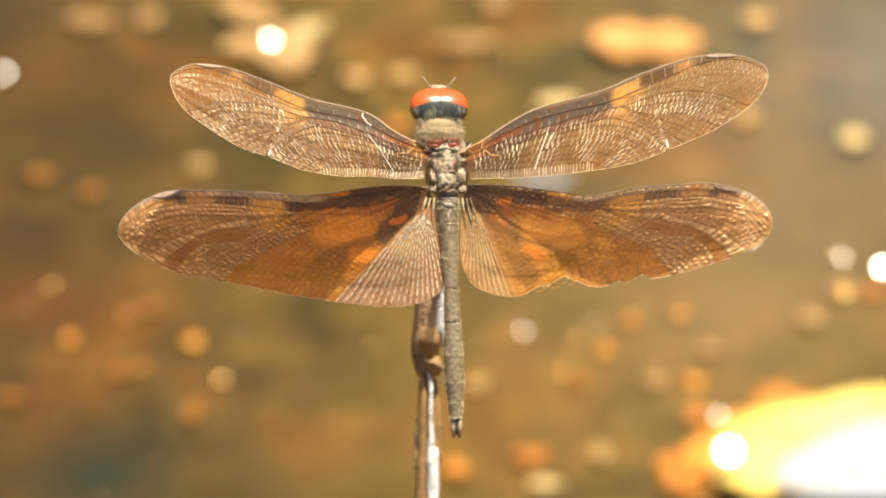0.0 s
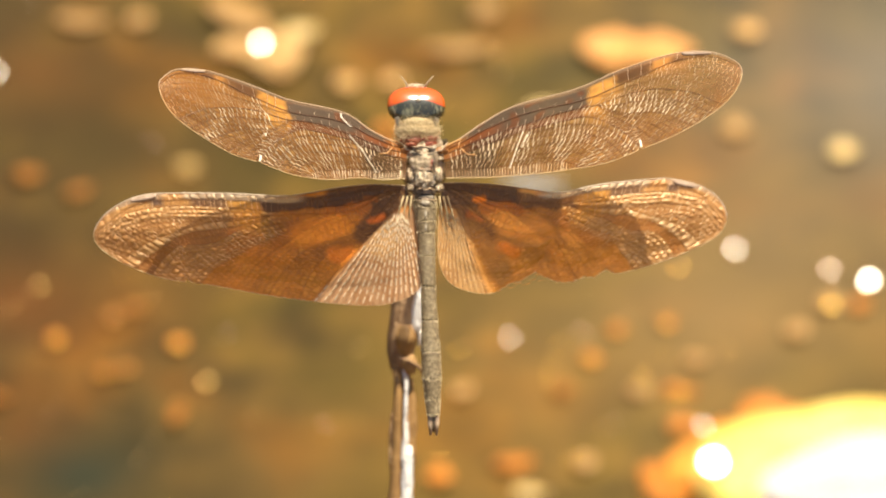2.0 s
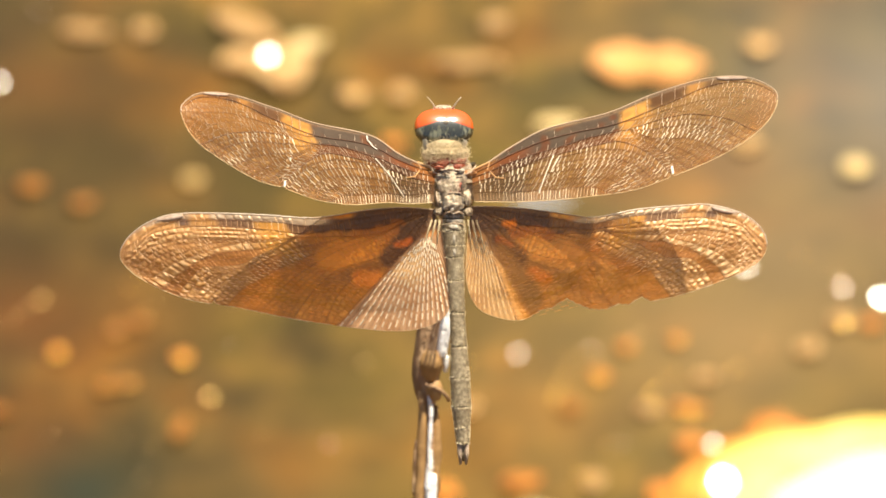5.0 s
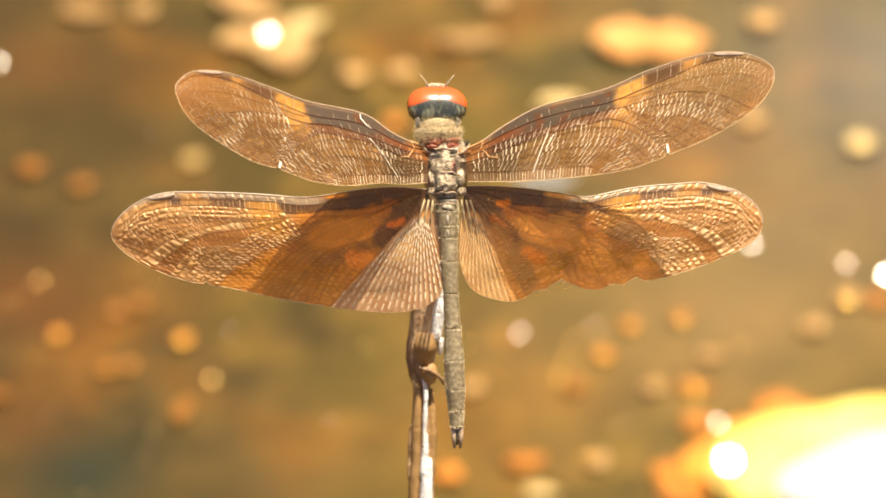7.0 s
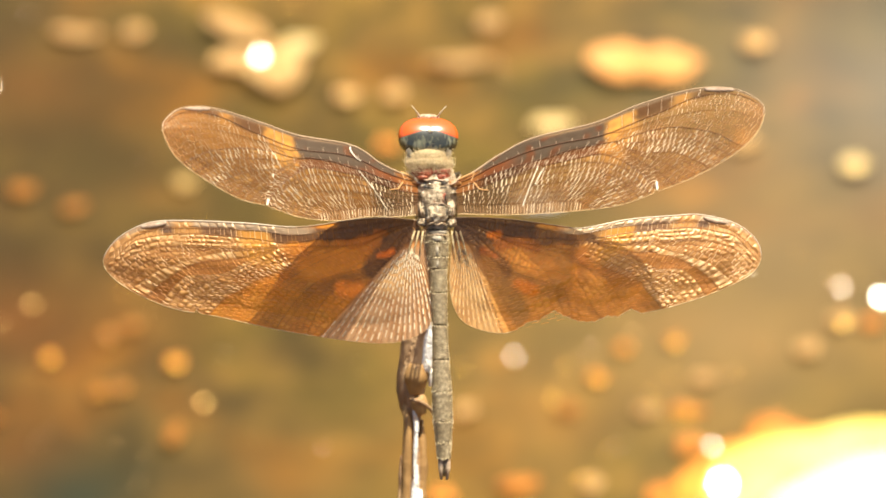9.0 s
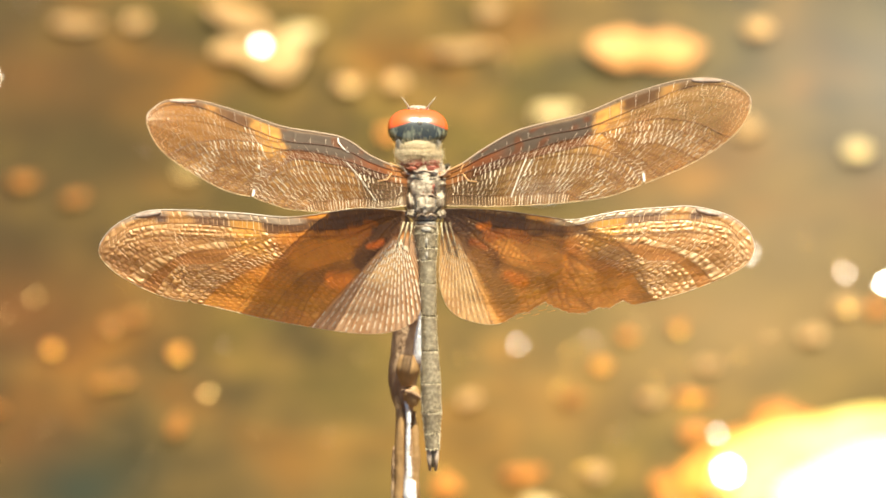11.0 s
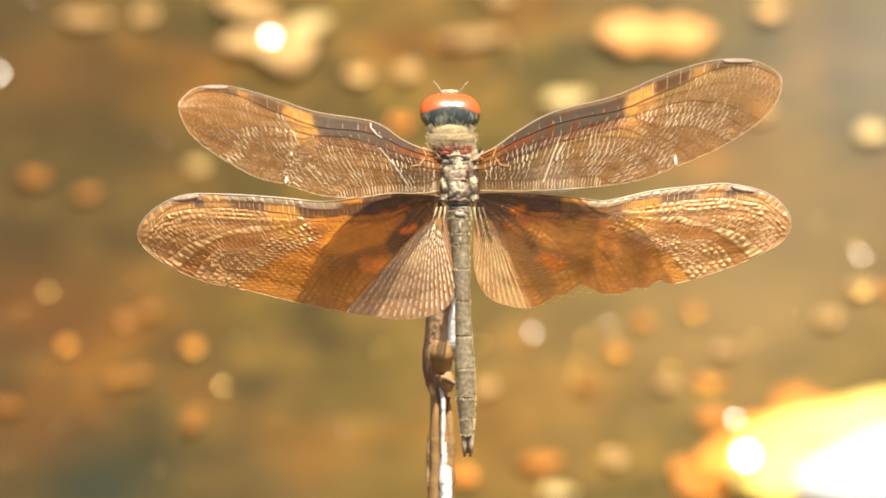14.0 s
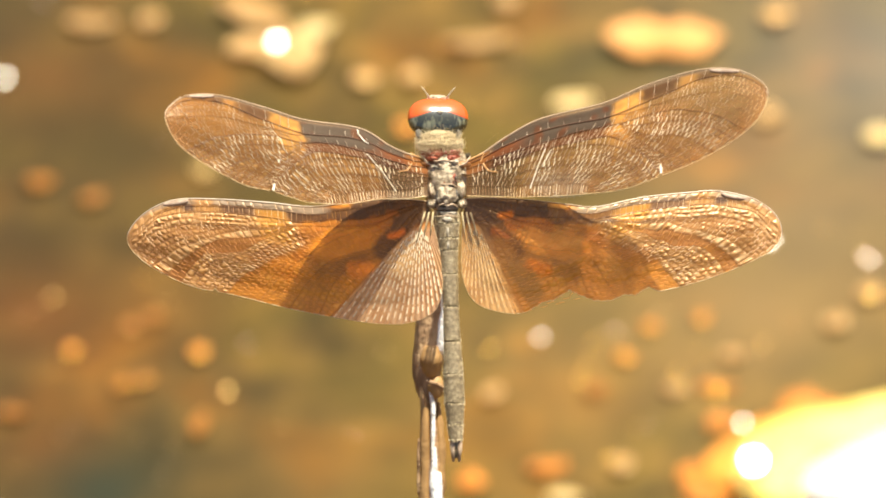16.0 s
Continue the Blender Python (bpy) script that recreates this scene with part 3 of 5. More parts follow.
def fore_pigment(s, v, x, y, side, strip, core, inside):
    """Colour and density at the fraction s of the span and v of the chord."""
    wob = cloud(x, y, 0.5, 3.0)
    c = np.tile((0.38, 0.165, 0.036, 0.54) if side < 0 else (0.37, 0.205, 0.070, 0.46), (len(s), 1))
    c = lay_on(c, (0.33, 0.145, 0.040, 0.46) if side < 0 else (0.40, 0.205, 0.070, 0.40), step(0.45, 1.0, v))
    c = lay_on(c, (0.30, 0.11, 0.02, 0.50), (1 - core) * 0.5)
    c = lay_on(c, (0.50, 0.19, 0.04, 0.36), step(0.1, 0.5, wob) * 0.5)
    c = lay_on(c, (0.80, 0.43, 0.14, 0.46), core * (strip > 2) * step(-0.1, 0.45, cloud(x, y, 1.2, 21.0)) * 0.55)
    c = lay_on(c, (0.15, 0.055, 0.014, 0.62), (1 - core) * (strip > 2) * 0.45)
    smoke = step(0.03, 0.10, s) * step(0.49, 0.46, s) * (strip <= 2)
    c = lay_on(c, (0.084, 0.060, 0.044, 0.84), smoke * 0.97)
    c = lay_on(c, (0.15, 0.045, 0.014, 0.82), smoke * step(0.05, 0.4, cloud(x, y, 0.8, 7.0)) * 0.7)
    c = lay_on(c, (0.20, 0.055, 0.015, 0.82), (strip == 2) * step(0.24, 0.14, s) * 0.8)
    c = lay_on(c, (0.13, 0.070, 0.036, 0.55), step(0.27, 0.20, s + 0.10 * v) * step(0.40, 0.5, v) * 0.85)
    satin = step(0.52, 0.44, s) * (strip == 7)
    c = lay_on(c, (0.17, 0.055, 0.016, 0.72), satin)
    c = lay_on(c, (0.075, 0.028, 0.012, 0.78), satin * step(0.28, 0.18, s) * 0.9)
    c = lay_on(c, (0.36, 0.13, 0.035, 0.6), step(0.10, 0.04, s) * step(0.5, 0.3, v))
    sk = s + 0.03 * wob + 0.05 * (v - 0.2)
    ragged = sk + 0.02 * cloud(x, y, 1.7, 2.0)
    band = step(0.450, 0.490, ragged) * step(0.60, 0.545, ragged + 0.06 * v) * step(0.58, 0.36, v + 0.14 * wob) * step(0.02, 0.07, v)
    c = lay_on(c, (0.90, 0.42, 0.085, 0.54), (0.55 + 0.45 * core) * band * np.clip(0.85 + 0.5 * cloud(x, y, 1.3, 8.0), 0.4, 1))
    dark = step(0.555, 0.59, ragged) * step(0.70, 0.65, ragged) * step(0.24, 0.14, v)
    c = lay_on(c, (0.080, 0.034, 0.018, 0.78), dark * 0.85)
    c = lay_on(c, (0.66, 0.29, 0.06, 0.5), step(0.665, 0.70, ragged) * step(0.75, 0.71, ragged) * step(0.24, 0.12, v) * 0.6)
    c = lay_on(c, (0.075, 0.036, 0.022, 0.8), step(0.725, 0.75, s) * step(0.81, 0.77, s) * step(0.19, 0.10, v) * 0.75)
    c = lay_on(c, (0.48, 0.19, 0.045, 0.32), step(0.84, 1.0, s) * step(0.08, 0.2, v))
    # a paler costal strip
    return lay_on(c, (0.26, 0.17, 0.11, 0.5), step(0.05, 0.03, v) * step(0.2, 0.35, s))


def lobe_of(x, y, side):
    """1 on the pale inner lobe of the hindwing, 0 off it."""
    u = np.abs(x) * np.where(x * side > 0, 1, -1)
    far = (1.6 + 0.98 * (-y - 2.1)) if side < 0 else (1.7 + 0.46 * (-y - 2.6))
    soft = 0.35 if side < 0 else 1.1
    return step(-soft, soft, far - u) * step(1.4, 2.4, -y)


def hind_pigment(s, v, x, y, side, strip, core, inside):
    u = np.abs(x)
    wob = cloud(x, y, 0.55, 1.0)
    fine = cloud(x, y, 1.6, 5.0)
    yy = y + 0.45 * wob
    # red-brown between the cells, paler in the middle of each to paint in its sun glint; the lens-shaped field stays
    # dark
    c = np.tile((0.68, 0.32, 0.085, 0.66), (len(s), 1))
    c = lay_on(c, (0.92, 0.51, 0.18, 0.66) if side < 0 else (0.98, 0.60, 0.26, 0.66), core * np.clip(0.65 + 0.8 * fine, 0.15, 1))
    # two rows get a stronger painted glint
    c = lay_on(c, (1.0, 0.72, 0.42, 0.72), core * np.isin(strip, (2, 4)) * np.clip(0.5 + 0.9 * fine, 0.1, 0.8) * (0.5 if side < 0 else 0.9))
    c = lay_on(c, (0.50, 0.17, 0.025, 0.66), (strip == 5) * 0.8)
    c = lay_on(c, (0.48, 0.18, 0.040, 0.62), (strip == 3) * 0.35)
    # the side with the torn edge is a paler gold
    gold = 0.0 if side < 0 else 1.0
    inner = np.clip(inside + 0.10 * wob * inside * (1 - inside), 0, 1)
    c = lay_on(c, (1.0, 0.37 + 0.08 * gold, 0.030 + 0.05 * gold, 0.80), inner)
    c = lay_on(c, (0.92, 0.28 + 0.08 * gold, 0.018 + 0.03 * gold, 0.76), inner * step(-0.1, 0.35, wob + 0.5 * fine) * 0.7)
    c = lay_on(c, (0.90, 0.36, 0.045, 0.68), inner * step(0.62, 0.8, v) * 0.7)
    c = lay_on(c, (0.44, 0.16, 0.014, 0.80), inner * (1 - core) * (0.45 - 0.2 * gold))
    c = lay_on(c, (0.44, 0.165, 0.020, 0.82), inner * step(0.02, 0.5, cloud(x, y, 0.6, 12.0) + 0.4 * fine) * 0.4)
    c = lay_on(c, (1.0, 0.46, 0.06, 0.74), inner * core * step(0.0, 0.4, cloud(x, y, 0.4, 15.0)) * (0.6 if side < 0 else 0.8))
    c = lay_on(c, (0.50, 0.15, 0.014, 0.64), streak(u, yy, 9.5, -1.6, 17.5, -5.2, 0.35, 0.8) * 0.6)
    # the dark base and its arms
    c = lay_on(c, (0.150, 0.074, 0.036, 0.88), streak(u, yy, 0.0, -0.1, 6.6, -0.1, 1.1, 0.9))
    c = lay_on(c, (0.145, 0.066, 0.030, 0.88), streak(u, yy, 5.5, -0.8, 14.0, -1.05, 0.45, 0.5) * (0.95 if side < 0 else 0.8))
    c = lay_on(c, (0.16, 0.068, 0.022, 0.86), streak(u, yy, 2.2, -1.2, 4.4, -3.9, 0.75, 0.9) * (0.95 if side < 0 else 0.75))
    c = lay_on(c, (0.20, 0.080, 0.018, 0.84), streak(u, yy, 4.4, -4.0, 10.5, -6.4, 0.10, 1.3) * (0.5 if side < 0 else 0.35))
    c = lay_on(c, (0.10, 0.034, 0.008, 0.86), streak(u, yy, 2.0, -2.8, 3.2, -3.8, 0.4, 0.9) * 0.8)
    # patches between them, mostly saturated orange, painting in the glow of light shining through
    c = lay_on(c, (1.0, 0.38 + 0.06 * gold, 0.024 + 0.04 * gold, 0.95), streak(u, yy, 6.7, -3.2, 10.5, -3.9, 0.7, 1.0))
    c = lay_on(c, (0.62, 0.16, 0.010, 0.60), streak(u, yy, 4.2, -1.5, 8.0, -1.75, 0.25, 0.45) * 0.8)
    c = lay_on(c, (0.95, 0.21, 0.015, 0.80), streak(u, yy, 2.7, -2.3, 3.9, -2.75, 0.10, 0.4) * (0.9 - 0.5 * gold))
    c = lay_on(c, (1.0, 0.28, 0.012, 0.85), streak(u, yy, 3.4, -0.9, 4.3, -0.75, 0.10, 0.4) * (0.9 if side > 0 else 0.3))
    c = lay_on(c, (1.0, 0.32, 0.02, 0.92), streak(u, yy, 6.0, -5.8, 7.6, -5.9, 0.30, 0.7) * 0.9)
    lobe = lobe_of(x, y, side)
    c = lay_on(c, (0.60, 0.31, 0.135, 0.86) if side < 0 else (0.68, 0.36, 0.12, 0.86), lobe)
    c = lay_on(c, (0.84, 0.53, 0.29, 0.86) if side < 0 else (0.92, 0.57, 0.24, 0.88), lobe * core * 0.5)
    c = lay_on(c, (0.46, 0.19, 0.050, 0.80), lobe * step(-0.1, 0.4, wob + 0.3 * fine) * 0.45)
    c = lay_on(c, (1.0, 0.62, 0.26, 0.75), lobe * step(2.8, 0.8, np.hypot(u - 2.6, y + 4.6)) * 0.7)
    if side > 0:
        c = lay_on(c, (0.50, 0.22, 0.045, 0.55), streak(u, yy, 3.0, -3.6, 6.5, -8.0, 0.5, 0.9) * (1 - lobe) * 0.8)
    sb = s + 0.02 * wob + 0.015 * fine
    band = step(0.440, 0.485, sb) * step(0.575, 0.530, sb) * step(0.50, 0.26, v + 0.1 * wob) * step(0.05, 0.085, v)
    c = lay_on(c, (1.0, 0.46, 0.07, 0.56), band)
    edge = step(0.075, 0.055, v) * step(0.30, 0.36, s)
    c = lay_on(c, (0.62, 0.45, 0.31, 0.5), edge)
    dark = step(0.55, 0.57, s) * step(0.68, 0.655, s) * step(0.045, 0.06, v) * step(0.16, 0.12, v)
    c = lay_on(c, (0.20, 0.10, 0.06, 0.8), dark * 0.85)
    c = lay_on(c, (0.80, 0.37, 0.09, 0.6), step(0.67, 0.70, s) * step(0.77, 0.73, s) * step(0.14, 0.08, v) * 0.8)
    c = lay_on(c, (0.20, 0.11, 0.07, 0.8), step(0.74, 0.76, s) * step(0.80, 0.775, s) * step(0.05, 0.07, v) * step(0.16, 0.12, v))
    return lay_on(c, (0.90, 0.46, 0.17, 0.52), step(0.80, 1.0, s) * 0.8)


# Each strong vein runs over the wing from the hinge to the margin, given by fractions of span and chord.
# A branch begins on the vein before it; a vein that has met the margin stays there.
SPAN = np.linspace(0, 1, 401)


class Venation:
    def __init__(self):
        self.names, self.lines, self.starts, self.radii = ["costa"], [np.zeros(401)], [0.0], [0.10]

    def vein(self, name, radius, *knots):
        fine = np.array([spline(knots, k / 80) for k in range(81)])
        order = np.argsort(fine[:, 0])
        v = np.interp(SPAN, fine[order, 0], fine[order, 1])
        v = np.where(SPAN < knots[0][0], 0.0, v)
        v = np.where((SPAN > knots[-1][0]) & (knots[-1][1] > 0.99), 1.0, v)
        self.names.append(name)
        self.lines.append(np.clip(np.maximum(v, self.lines[-1]), 0, 1))
        self.starts.append(knots[0][0])
        self.radii.append(radius)

    def chord(self, k, s):
        return np.interp(s, SPAN, self.lines[k]) if k < len(self.lines) else np.ones_like(s)

    def strip(self, s, v):
        """The number of the strip, and the fraction of its width, at places on the wing."""
        k = np.zeros(np.shape(s), int)
        for q in range(1, len(self.lines)):
            k = np.where(v >= self.chord(q, s), q, k)
        lo, hi = np.zeros(np.shape(s)), np.ones(np.shape(s))
        for q in range(len(self.lines)):
            lo = np.where(k == q, self.chord(q, s), lo)
            hi = np.where(k == q, self.chord(q + 1, s), hi)
        return k, np.clip((v - lo) / np.maximum(hi - lo, 1e-3), 0, 1)


def fore_venation(nick):
    """Forewing veins; the big arc ends in the margin at the fraction nick of the span."""
    ven = Venation()

    def vein(name, radius, *knots):
        ven.vein(name, radius, *[(s * nick / 0.606 if s < 0.606 else nick + (s - 0.606) * (1 - nick) / 0.394, v) for s, v in knots])

    vein("radius_vein", 0.07, (0, 0.08), (0.1, 0.14), (0.2, 0.18), (0.3, 0.175), (0.37, 0.17), (0.45, 0.19), (0.56, 0.20), (0.65, 0.18), (0.74, 0.12), (0.83, 0.10), (0.93, 0.12), (1.0, 0.3))
    vein("vein", 0.035, (0.49, 0.195), (0.54, 0.25), (0.64, 0.27), (0.73, 0.29), (0.83, 0.36), (0.92, 0.53), (0.968, 1.0))
    vein("main_vein", 0.06, (0, 0.215), (0.1, 0.30), (0.2, 0.335), (0.28, 0.335), (0.365, 0.29), (0.45, 0.285), (0.515, 0.325), (0.64, 0.37), (0.72, 0.46), (0.805, 0.64), (0.865, 0.88), (0.885, 1.0))
    vein("vein", 0.04, (0.50, 0.32), (0.557, 0.42), (0.62, 0.47), (0.70, 0.55), (0.78, 0.73), (0.845, 1.0))
    vein("vein", 0.035, (0.50, 0.325), (0.58, 0.55), (0.67, 0.66), (0.73, 0.82), (0.775, 1.0))
    vein("vein", 0.03, (0.51, 0.39), (0.60, 0.64), (0.66, 0.79), (0.71, 1.0))
    vein("vein", 0.03, (0.515, 0.44), (0.585, 0.68), (0.63, 0.85), (0.66, 1.0))
    vein("arc_vein", 0.05, (0, 0.40), (0.1, 0.46), (0.19, 0.445), (0.275, 0.43), (0.36, 0.41), (0.445, 0.405), (0.49, 0.47), (0.547, 0.655), (0.585, 0.835), (0.606, 1.0))
    vein("arc_vein", 0.035, (0.16, 0.46), (0.27, 0.475), (0.36, 0.46), (0.44, 0.49), (0.507, 0.605), (0.552, 0.777), (0.575, 0.915), (0.584, 1.0))
    vein("vein", 0.03, (0, 0.48), (0.1, 0.565), (0.18, 0.568), (0.27, 0.55), (0.355, 0.553), (0.44, 0.605), (0.495, 0.713), (0.532, 0.863), (0.553, 1.0))
    vein("vein", 0.026, (0, 0.55), (0.1, 0.65), (0.18, 0.66), (0.27, 0.65), (0.352, 0.655), (0.435, 0.70), (0.482, 0.815), (0.511, 1.0))
    vein("vein", 0.026, (0, 0.625), (0.1, 0.725), (0.18, 0.752), (0.265, 0.755), (0.347, 0.762), (0.422, 0.825), (0.465, 1.0))
    vein("vein", 0.026, (0, 0.70), (0.09, 0.797), (0.21, 0.85), (0.345, 0.873), (0.385, 0.912), (0.42, 1.0))
    return ven


def hind_venation(side):
    """Hindwing veins, from the costa to the edge of the pale lobe."""
    ven = Venation()
    vein = ven.vein
    vein("subcosta", 0.05, (0, 0.06), (0.15, 0.065), (0.275, 0.05), (0.40, 0.07), (0.48, 0.055), (0.57, 0.065), (0.73, 0.077), (0.82, 0.10), (0.87, 0.135), (0.95, 0.30), (1.0, 0.6))
    vein("radius_vein", 0.06, (0, 0.12), (0.17, 0.163), (0.325, 0.115), (0.43, 0.147), (0.525, 0.137), (0.69, 0.136), (0.82, 0.17), (0.887, 0.215), (0.965, 0.578), (0.985, 1.0))
    vein("main_vein", 0.05, (0, 0.16), (0.18, 0.21), (0.34, 0.17), (0.435, 0.185), (0.537, 0.237), (0.62, 0.258), (0.70, 0.275), (0.76, 0.28), (0.83, 0.325), (0.90, 0.445), (0.955, 0.865), (0.967, 1.0))
    vein("vein", 0.04, (0.44, 0.19), (0.557, 0.265), (0.623, 0.297), (0.69, 0.37), (0.757, 0.47), (0.823, 0.593), (0.88, 0.83), (0.907, 1.0))
    vein("vein", 0.04, (0.45, 0.2), (0.565, 0.328), (0.63, 0.378), (0.695, 0.432), (0.738, 0.512), (0.78, 0.615), (0.83, 0.79), (0.864, 1.0))
    vein("vein", 0.04, (0.46, 0.22), (0.57, 0.383), (0.627, 0.50), (0.677, 0.555), (0.728, 0.585), (0.767, 0.677), (0.802, 0.83), (0.827, 1.0))
    vein("vein", 0.035, (0.30, 0.18), (0.343, 0.205), (0.485, 0.315), (0.583, 0.485), (0.652, 0.623), (0.703, 0.735), (0.752, 0.882), (0.778, 1.0))
    vein("vein", 0.035, (0.24, 0.19), (0.352, 0.253), (0.505, 0.455), (0.595, 0.627), (0.667, 0.807), (0.713, 1.0))
    vein("vein", 0.035, (0.15, 0.21), (0.27, 0.24), (0.362, 0.312), (0.465, 0.49), (0.545, 0.682), (0.608, 0.897), (0.635, 1.0))
    vein("vein", 0.04, (0, 0.2), (0.12, 0.32), (0.24, 0.388), (0.32, 0.415), (0.393, 0.492), (0.477, 0.70), (0.535, 0.90), (0.557, 1.0))
    vein("vein", 0.04, (0, 0.25), (0.125, 0.388), (0.237, 0.45), (0.32, 0.495), (0.37, 0.58), (0.43, 0.755), (0.487, 1.0))
    if side < 0:
        vein("lobe_vein", 0.045, (0, 0.45), (0.083, 0.47), (0.163, 0.47), (0.25, 0.505), (0.312, 0.613), (0.378, 0.762), (0.458, 1.0))
    else:
        vein("lobe_vein", 0.045, (0, 0.45), (0.083, 0.47), (0.163, 0.58), (0.24, 0.78), (0.31, 1.0))
    return ven


def tubes(segments, mat, name, parent, label, colours=None):
    """Many short four-sided rods in one mesh: (start, end, radius), mm."""
    vs, fs, cs = [], [], []
    for q, (a, b, r) in enumerate(segments):
        a, b = np.array(a), np.array(b)
        d = b - a
        d = d / max(np.linalg.norm(d), 1e-6)
        u = np.cross(d, (0, 0, 1.0))
        u = u / max(np.linalg.norm(u), 1e-6)
        w = np.cross(d, u)
        o = len(vs)
        for c in (a, b):
            for x, y in ((1, 0), (0, 1), (-1, 0), (0, -1)):
                vs.append((c + (u * x + w * y) * r) * MM)
                if colours is not None:
                    cs.append(colours[q])
        for k in range(4):
            m = (k + 1) % 4
            fs.append((o + k, o + m, o + 4 + m, o + 4 + k))
    me = bpy.data.meshes.new(name)
    me.from_pydata([tuple(v) for v in vs], [], fs)
    me.polygons.foreach_set("use_smooth", [True] * len(fs))
    if colours is not None:
        at = me.attributes.new("pigment", 'FLOAT_COLOR', 'POINT')
        at.data.foreach_set("color", np.array(cs, dtype=np.float32).ravel())
    me.materials.append(mat)
    ob = new(name, me)
    ob.parent = parent
    ob["label"] = label
    return ob


LOBE = (0.9, -0.6)
RAY = 0.058


def wing(kind, label, hinge_pose):
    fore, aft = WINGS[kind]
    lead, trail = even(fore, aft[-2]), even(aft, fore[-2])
    hind = "hind" in kind
    sign = -1 if "left" in kind else 1
    nick = {"left_fore": 0.552, "right_fore": 0.60, "left_hind": 0.742, "right_hind": 0.605}[kind]
    ven = hind_venation(sign) if hind else fore_venation(nick)
    ns, nv = 380, 132
    rnd = random.Random(11 if hind else 5)
    k160 = np.linspace(0, 1, 161)

    def flat(s, v):
        """Place in the wing's plane, mm."""
        a = np.stack([np.interp(s, k160, lead[:, c]) for c in (0, 1)], -1)
        b = np.stack([np.interp(s, k160, trail[:, c]) for c in (0, 1)], -1)
        ln = np.maximum(np.linalg.norm(b - a, axis=-1), 1e-3)
        cut = 0.35 * np.clip(1 - np.abs(s - nick) / 0.008, 0, 1)
        if kind == "right_hind":
            # torn stretch of the trailing edge
            tear = np.interp(s, [0.33, 0.37, 0.40, 0.43, 0.46, 0.50, 0.545, 0.57, 0.60, 0.63, 0.66], [0, 0.5, 0.2, 1.0, 0.5, 0.1, 0.1, 0.5, 0.15, 0.7, 0])
            cut = tear + 0.06 * np.sin(s * 310) * np.interp(s, [0.3, 0.36, 0.6, 0.66], [0, 1, 1, 0])
        k = v * (1 - np.minimum(cut, ln * 0.5) / ln)
        return a + (b - a) * k[..., None], ln

    def relief(s, v):
        fade = np.clip((1 - s) / 0.15, 0, 1) * np.clip(s / 0.12, 0, 1)
        return (0.04 * np.sin(v * 34) * (1 - 0.7 * v) + 0.45 * np.sin(math.pi * np.minimum(v * 1.2, 1)) - 0.5 * v * v) * fade

    S, V = np.meshgrid(np.linspace(0, 1, ns + 1), np.linspace(0, 1, nv + 1), indexing="ij")
    P, _ = flat(S, V)
    X, Y = P[..., 0].ravel(), P[..., 1].ravel()
    lob = lobe_of(X, Y, sign) if hind else np.zeros(len(X))
    near = kdtree.KDTree(len(X))
    for q in range(len(X)):
        near.insert((X[q], Y[q], 0), q)
    near.balance()

    def spot(x, y):
        return near.find((x, y, 0))[1]

    # the net: rows of cells between each two veins, as (start, end, strip, row from the top, rows there, lengthwise)
    net = []
    count = len(ven.lines)
    for k in range(count):
        if hind and k == count - 1:
            break
        lo, hi = ven.chord(k, SPAN), ven.chord(k + 1, SPAN)
        a, b = flat(SPAN, lo)[0], flat(SPAN, hi)[0]
        wide = np.linalg.norm(b - a, axis=1)
        on = np.nonzero((wide > 0.10) & (SPAN > 0.015) & (lo < 0.995))[0]
        if len(on) < 4:
            continue
        i0, i1 = on[0], on[-1]
        done = np.nonzero(hi >= 0.999)[0]
        j1 = min(i1, done[0]) if len(done) and k + 1 < count else i1

        def along(pts):
            d = np.concatenate([[0], np.cumsum(np.linalg.norm(np.diff(pts, axis=0), axis=1))])
            return lambda p: np.array([np.interp(p * d[-1], d, pts[:, 0]), np.interp(p * d[-1], d, pts[:, 1])]), d[-1]

        low, l0 = along(a[i0:i1 + 1])
        upp, l1 = along(b[i0:max(j1, i0 + 2) + 1])
        margin = k == count - 1
        pitch = {0: 0.95, 2: 0.72, 4: 0.70}.get(k, 0.50) if hind else (0.30 if margin else 0.46)
        if not hind and k == 0:
            pitch = 1.25
        n = max(int(0.5 * (l0 + l1) / pitch), 3)
        last = None
        for i in range(1, n + 1):
            p = (i - 0.5 + rnd.uniform(-0.22, 0.22)) / n
            q0, q1 = low(p), upp(p)
            w = np.linalg.norm(q1 - q0)
            if hind:
                rowh = {0: 3.0, 2: 0.48, 4: 3.0}.get(k, 0.62)
            else:
                rowh = 3.0 if margin or k == 0 or (k == 2 and p < 0.55) else 0.60
                if k == 2 and p < 0.55 and i % 2:
                    last = None
                    continue
            rows = int(min(max(round(w / rowh), 1), 9))
            for r in range(rows):
                dp = 0.5 * (r % 2) / n
                c0, c1 = low(min(p + dp, 1)), upp(min(p + dp, 1))
                net.append((c0 + (c1 - c0) * r / rows, c0 + (c1 - c0) * (r + 1) / rows, k, r, rows, False))
            if last is not None:
                p0, m0 = last
                for r in range(1, rows):
                    f0 = round(r / rows * m0) / m0 if m0 > 1 else r / rows
                    if 0 < f0 < 1:
                        s0 = low(p0) + (upp(p0) - low(p0)) * f0
                        net.append((s0, q0 + (q1 - q0) * r / rows, k, r, rows, True))
            last = (p, rows)

    # how far each place of the membrane is from the net
    marks = []
    for a, b, *_ in net:
        m = max(int(np.linalg.norm(b - a) / 0.06), 1)
        marks += [a + (b - a) * f / m for f in range(m + 1)]
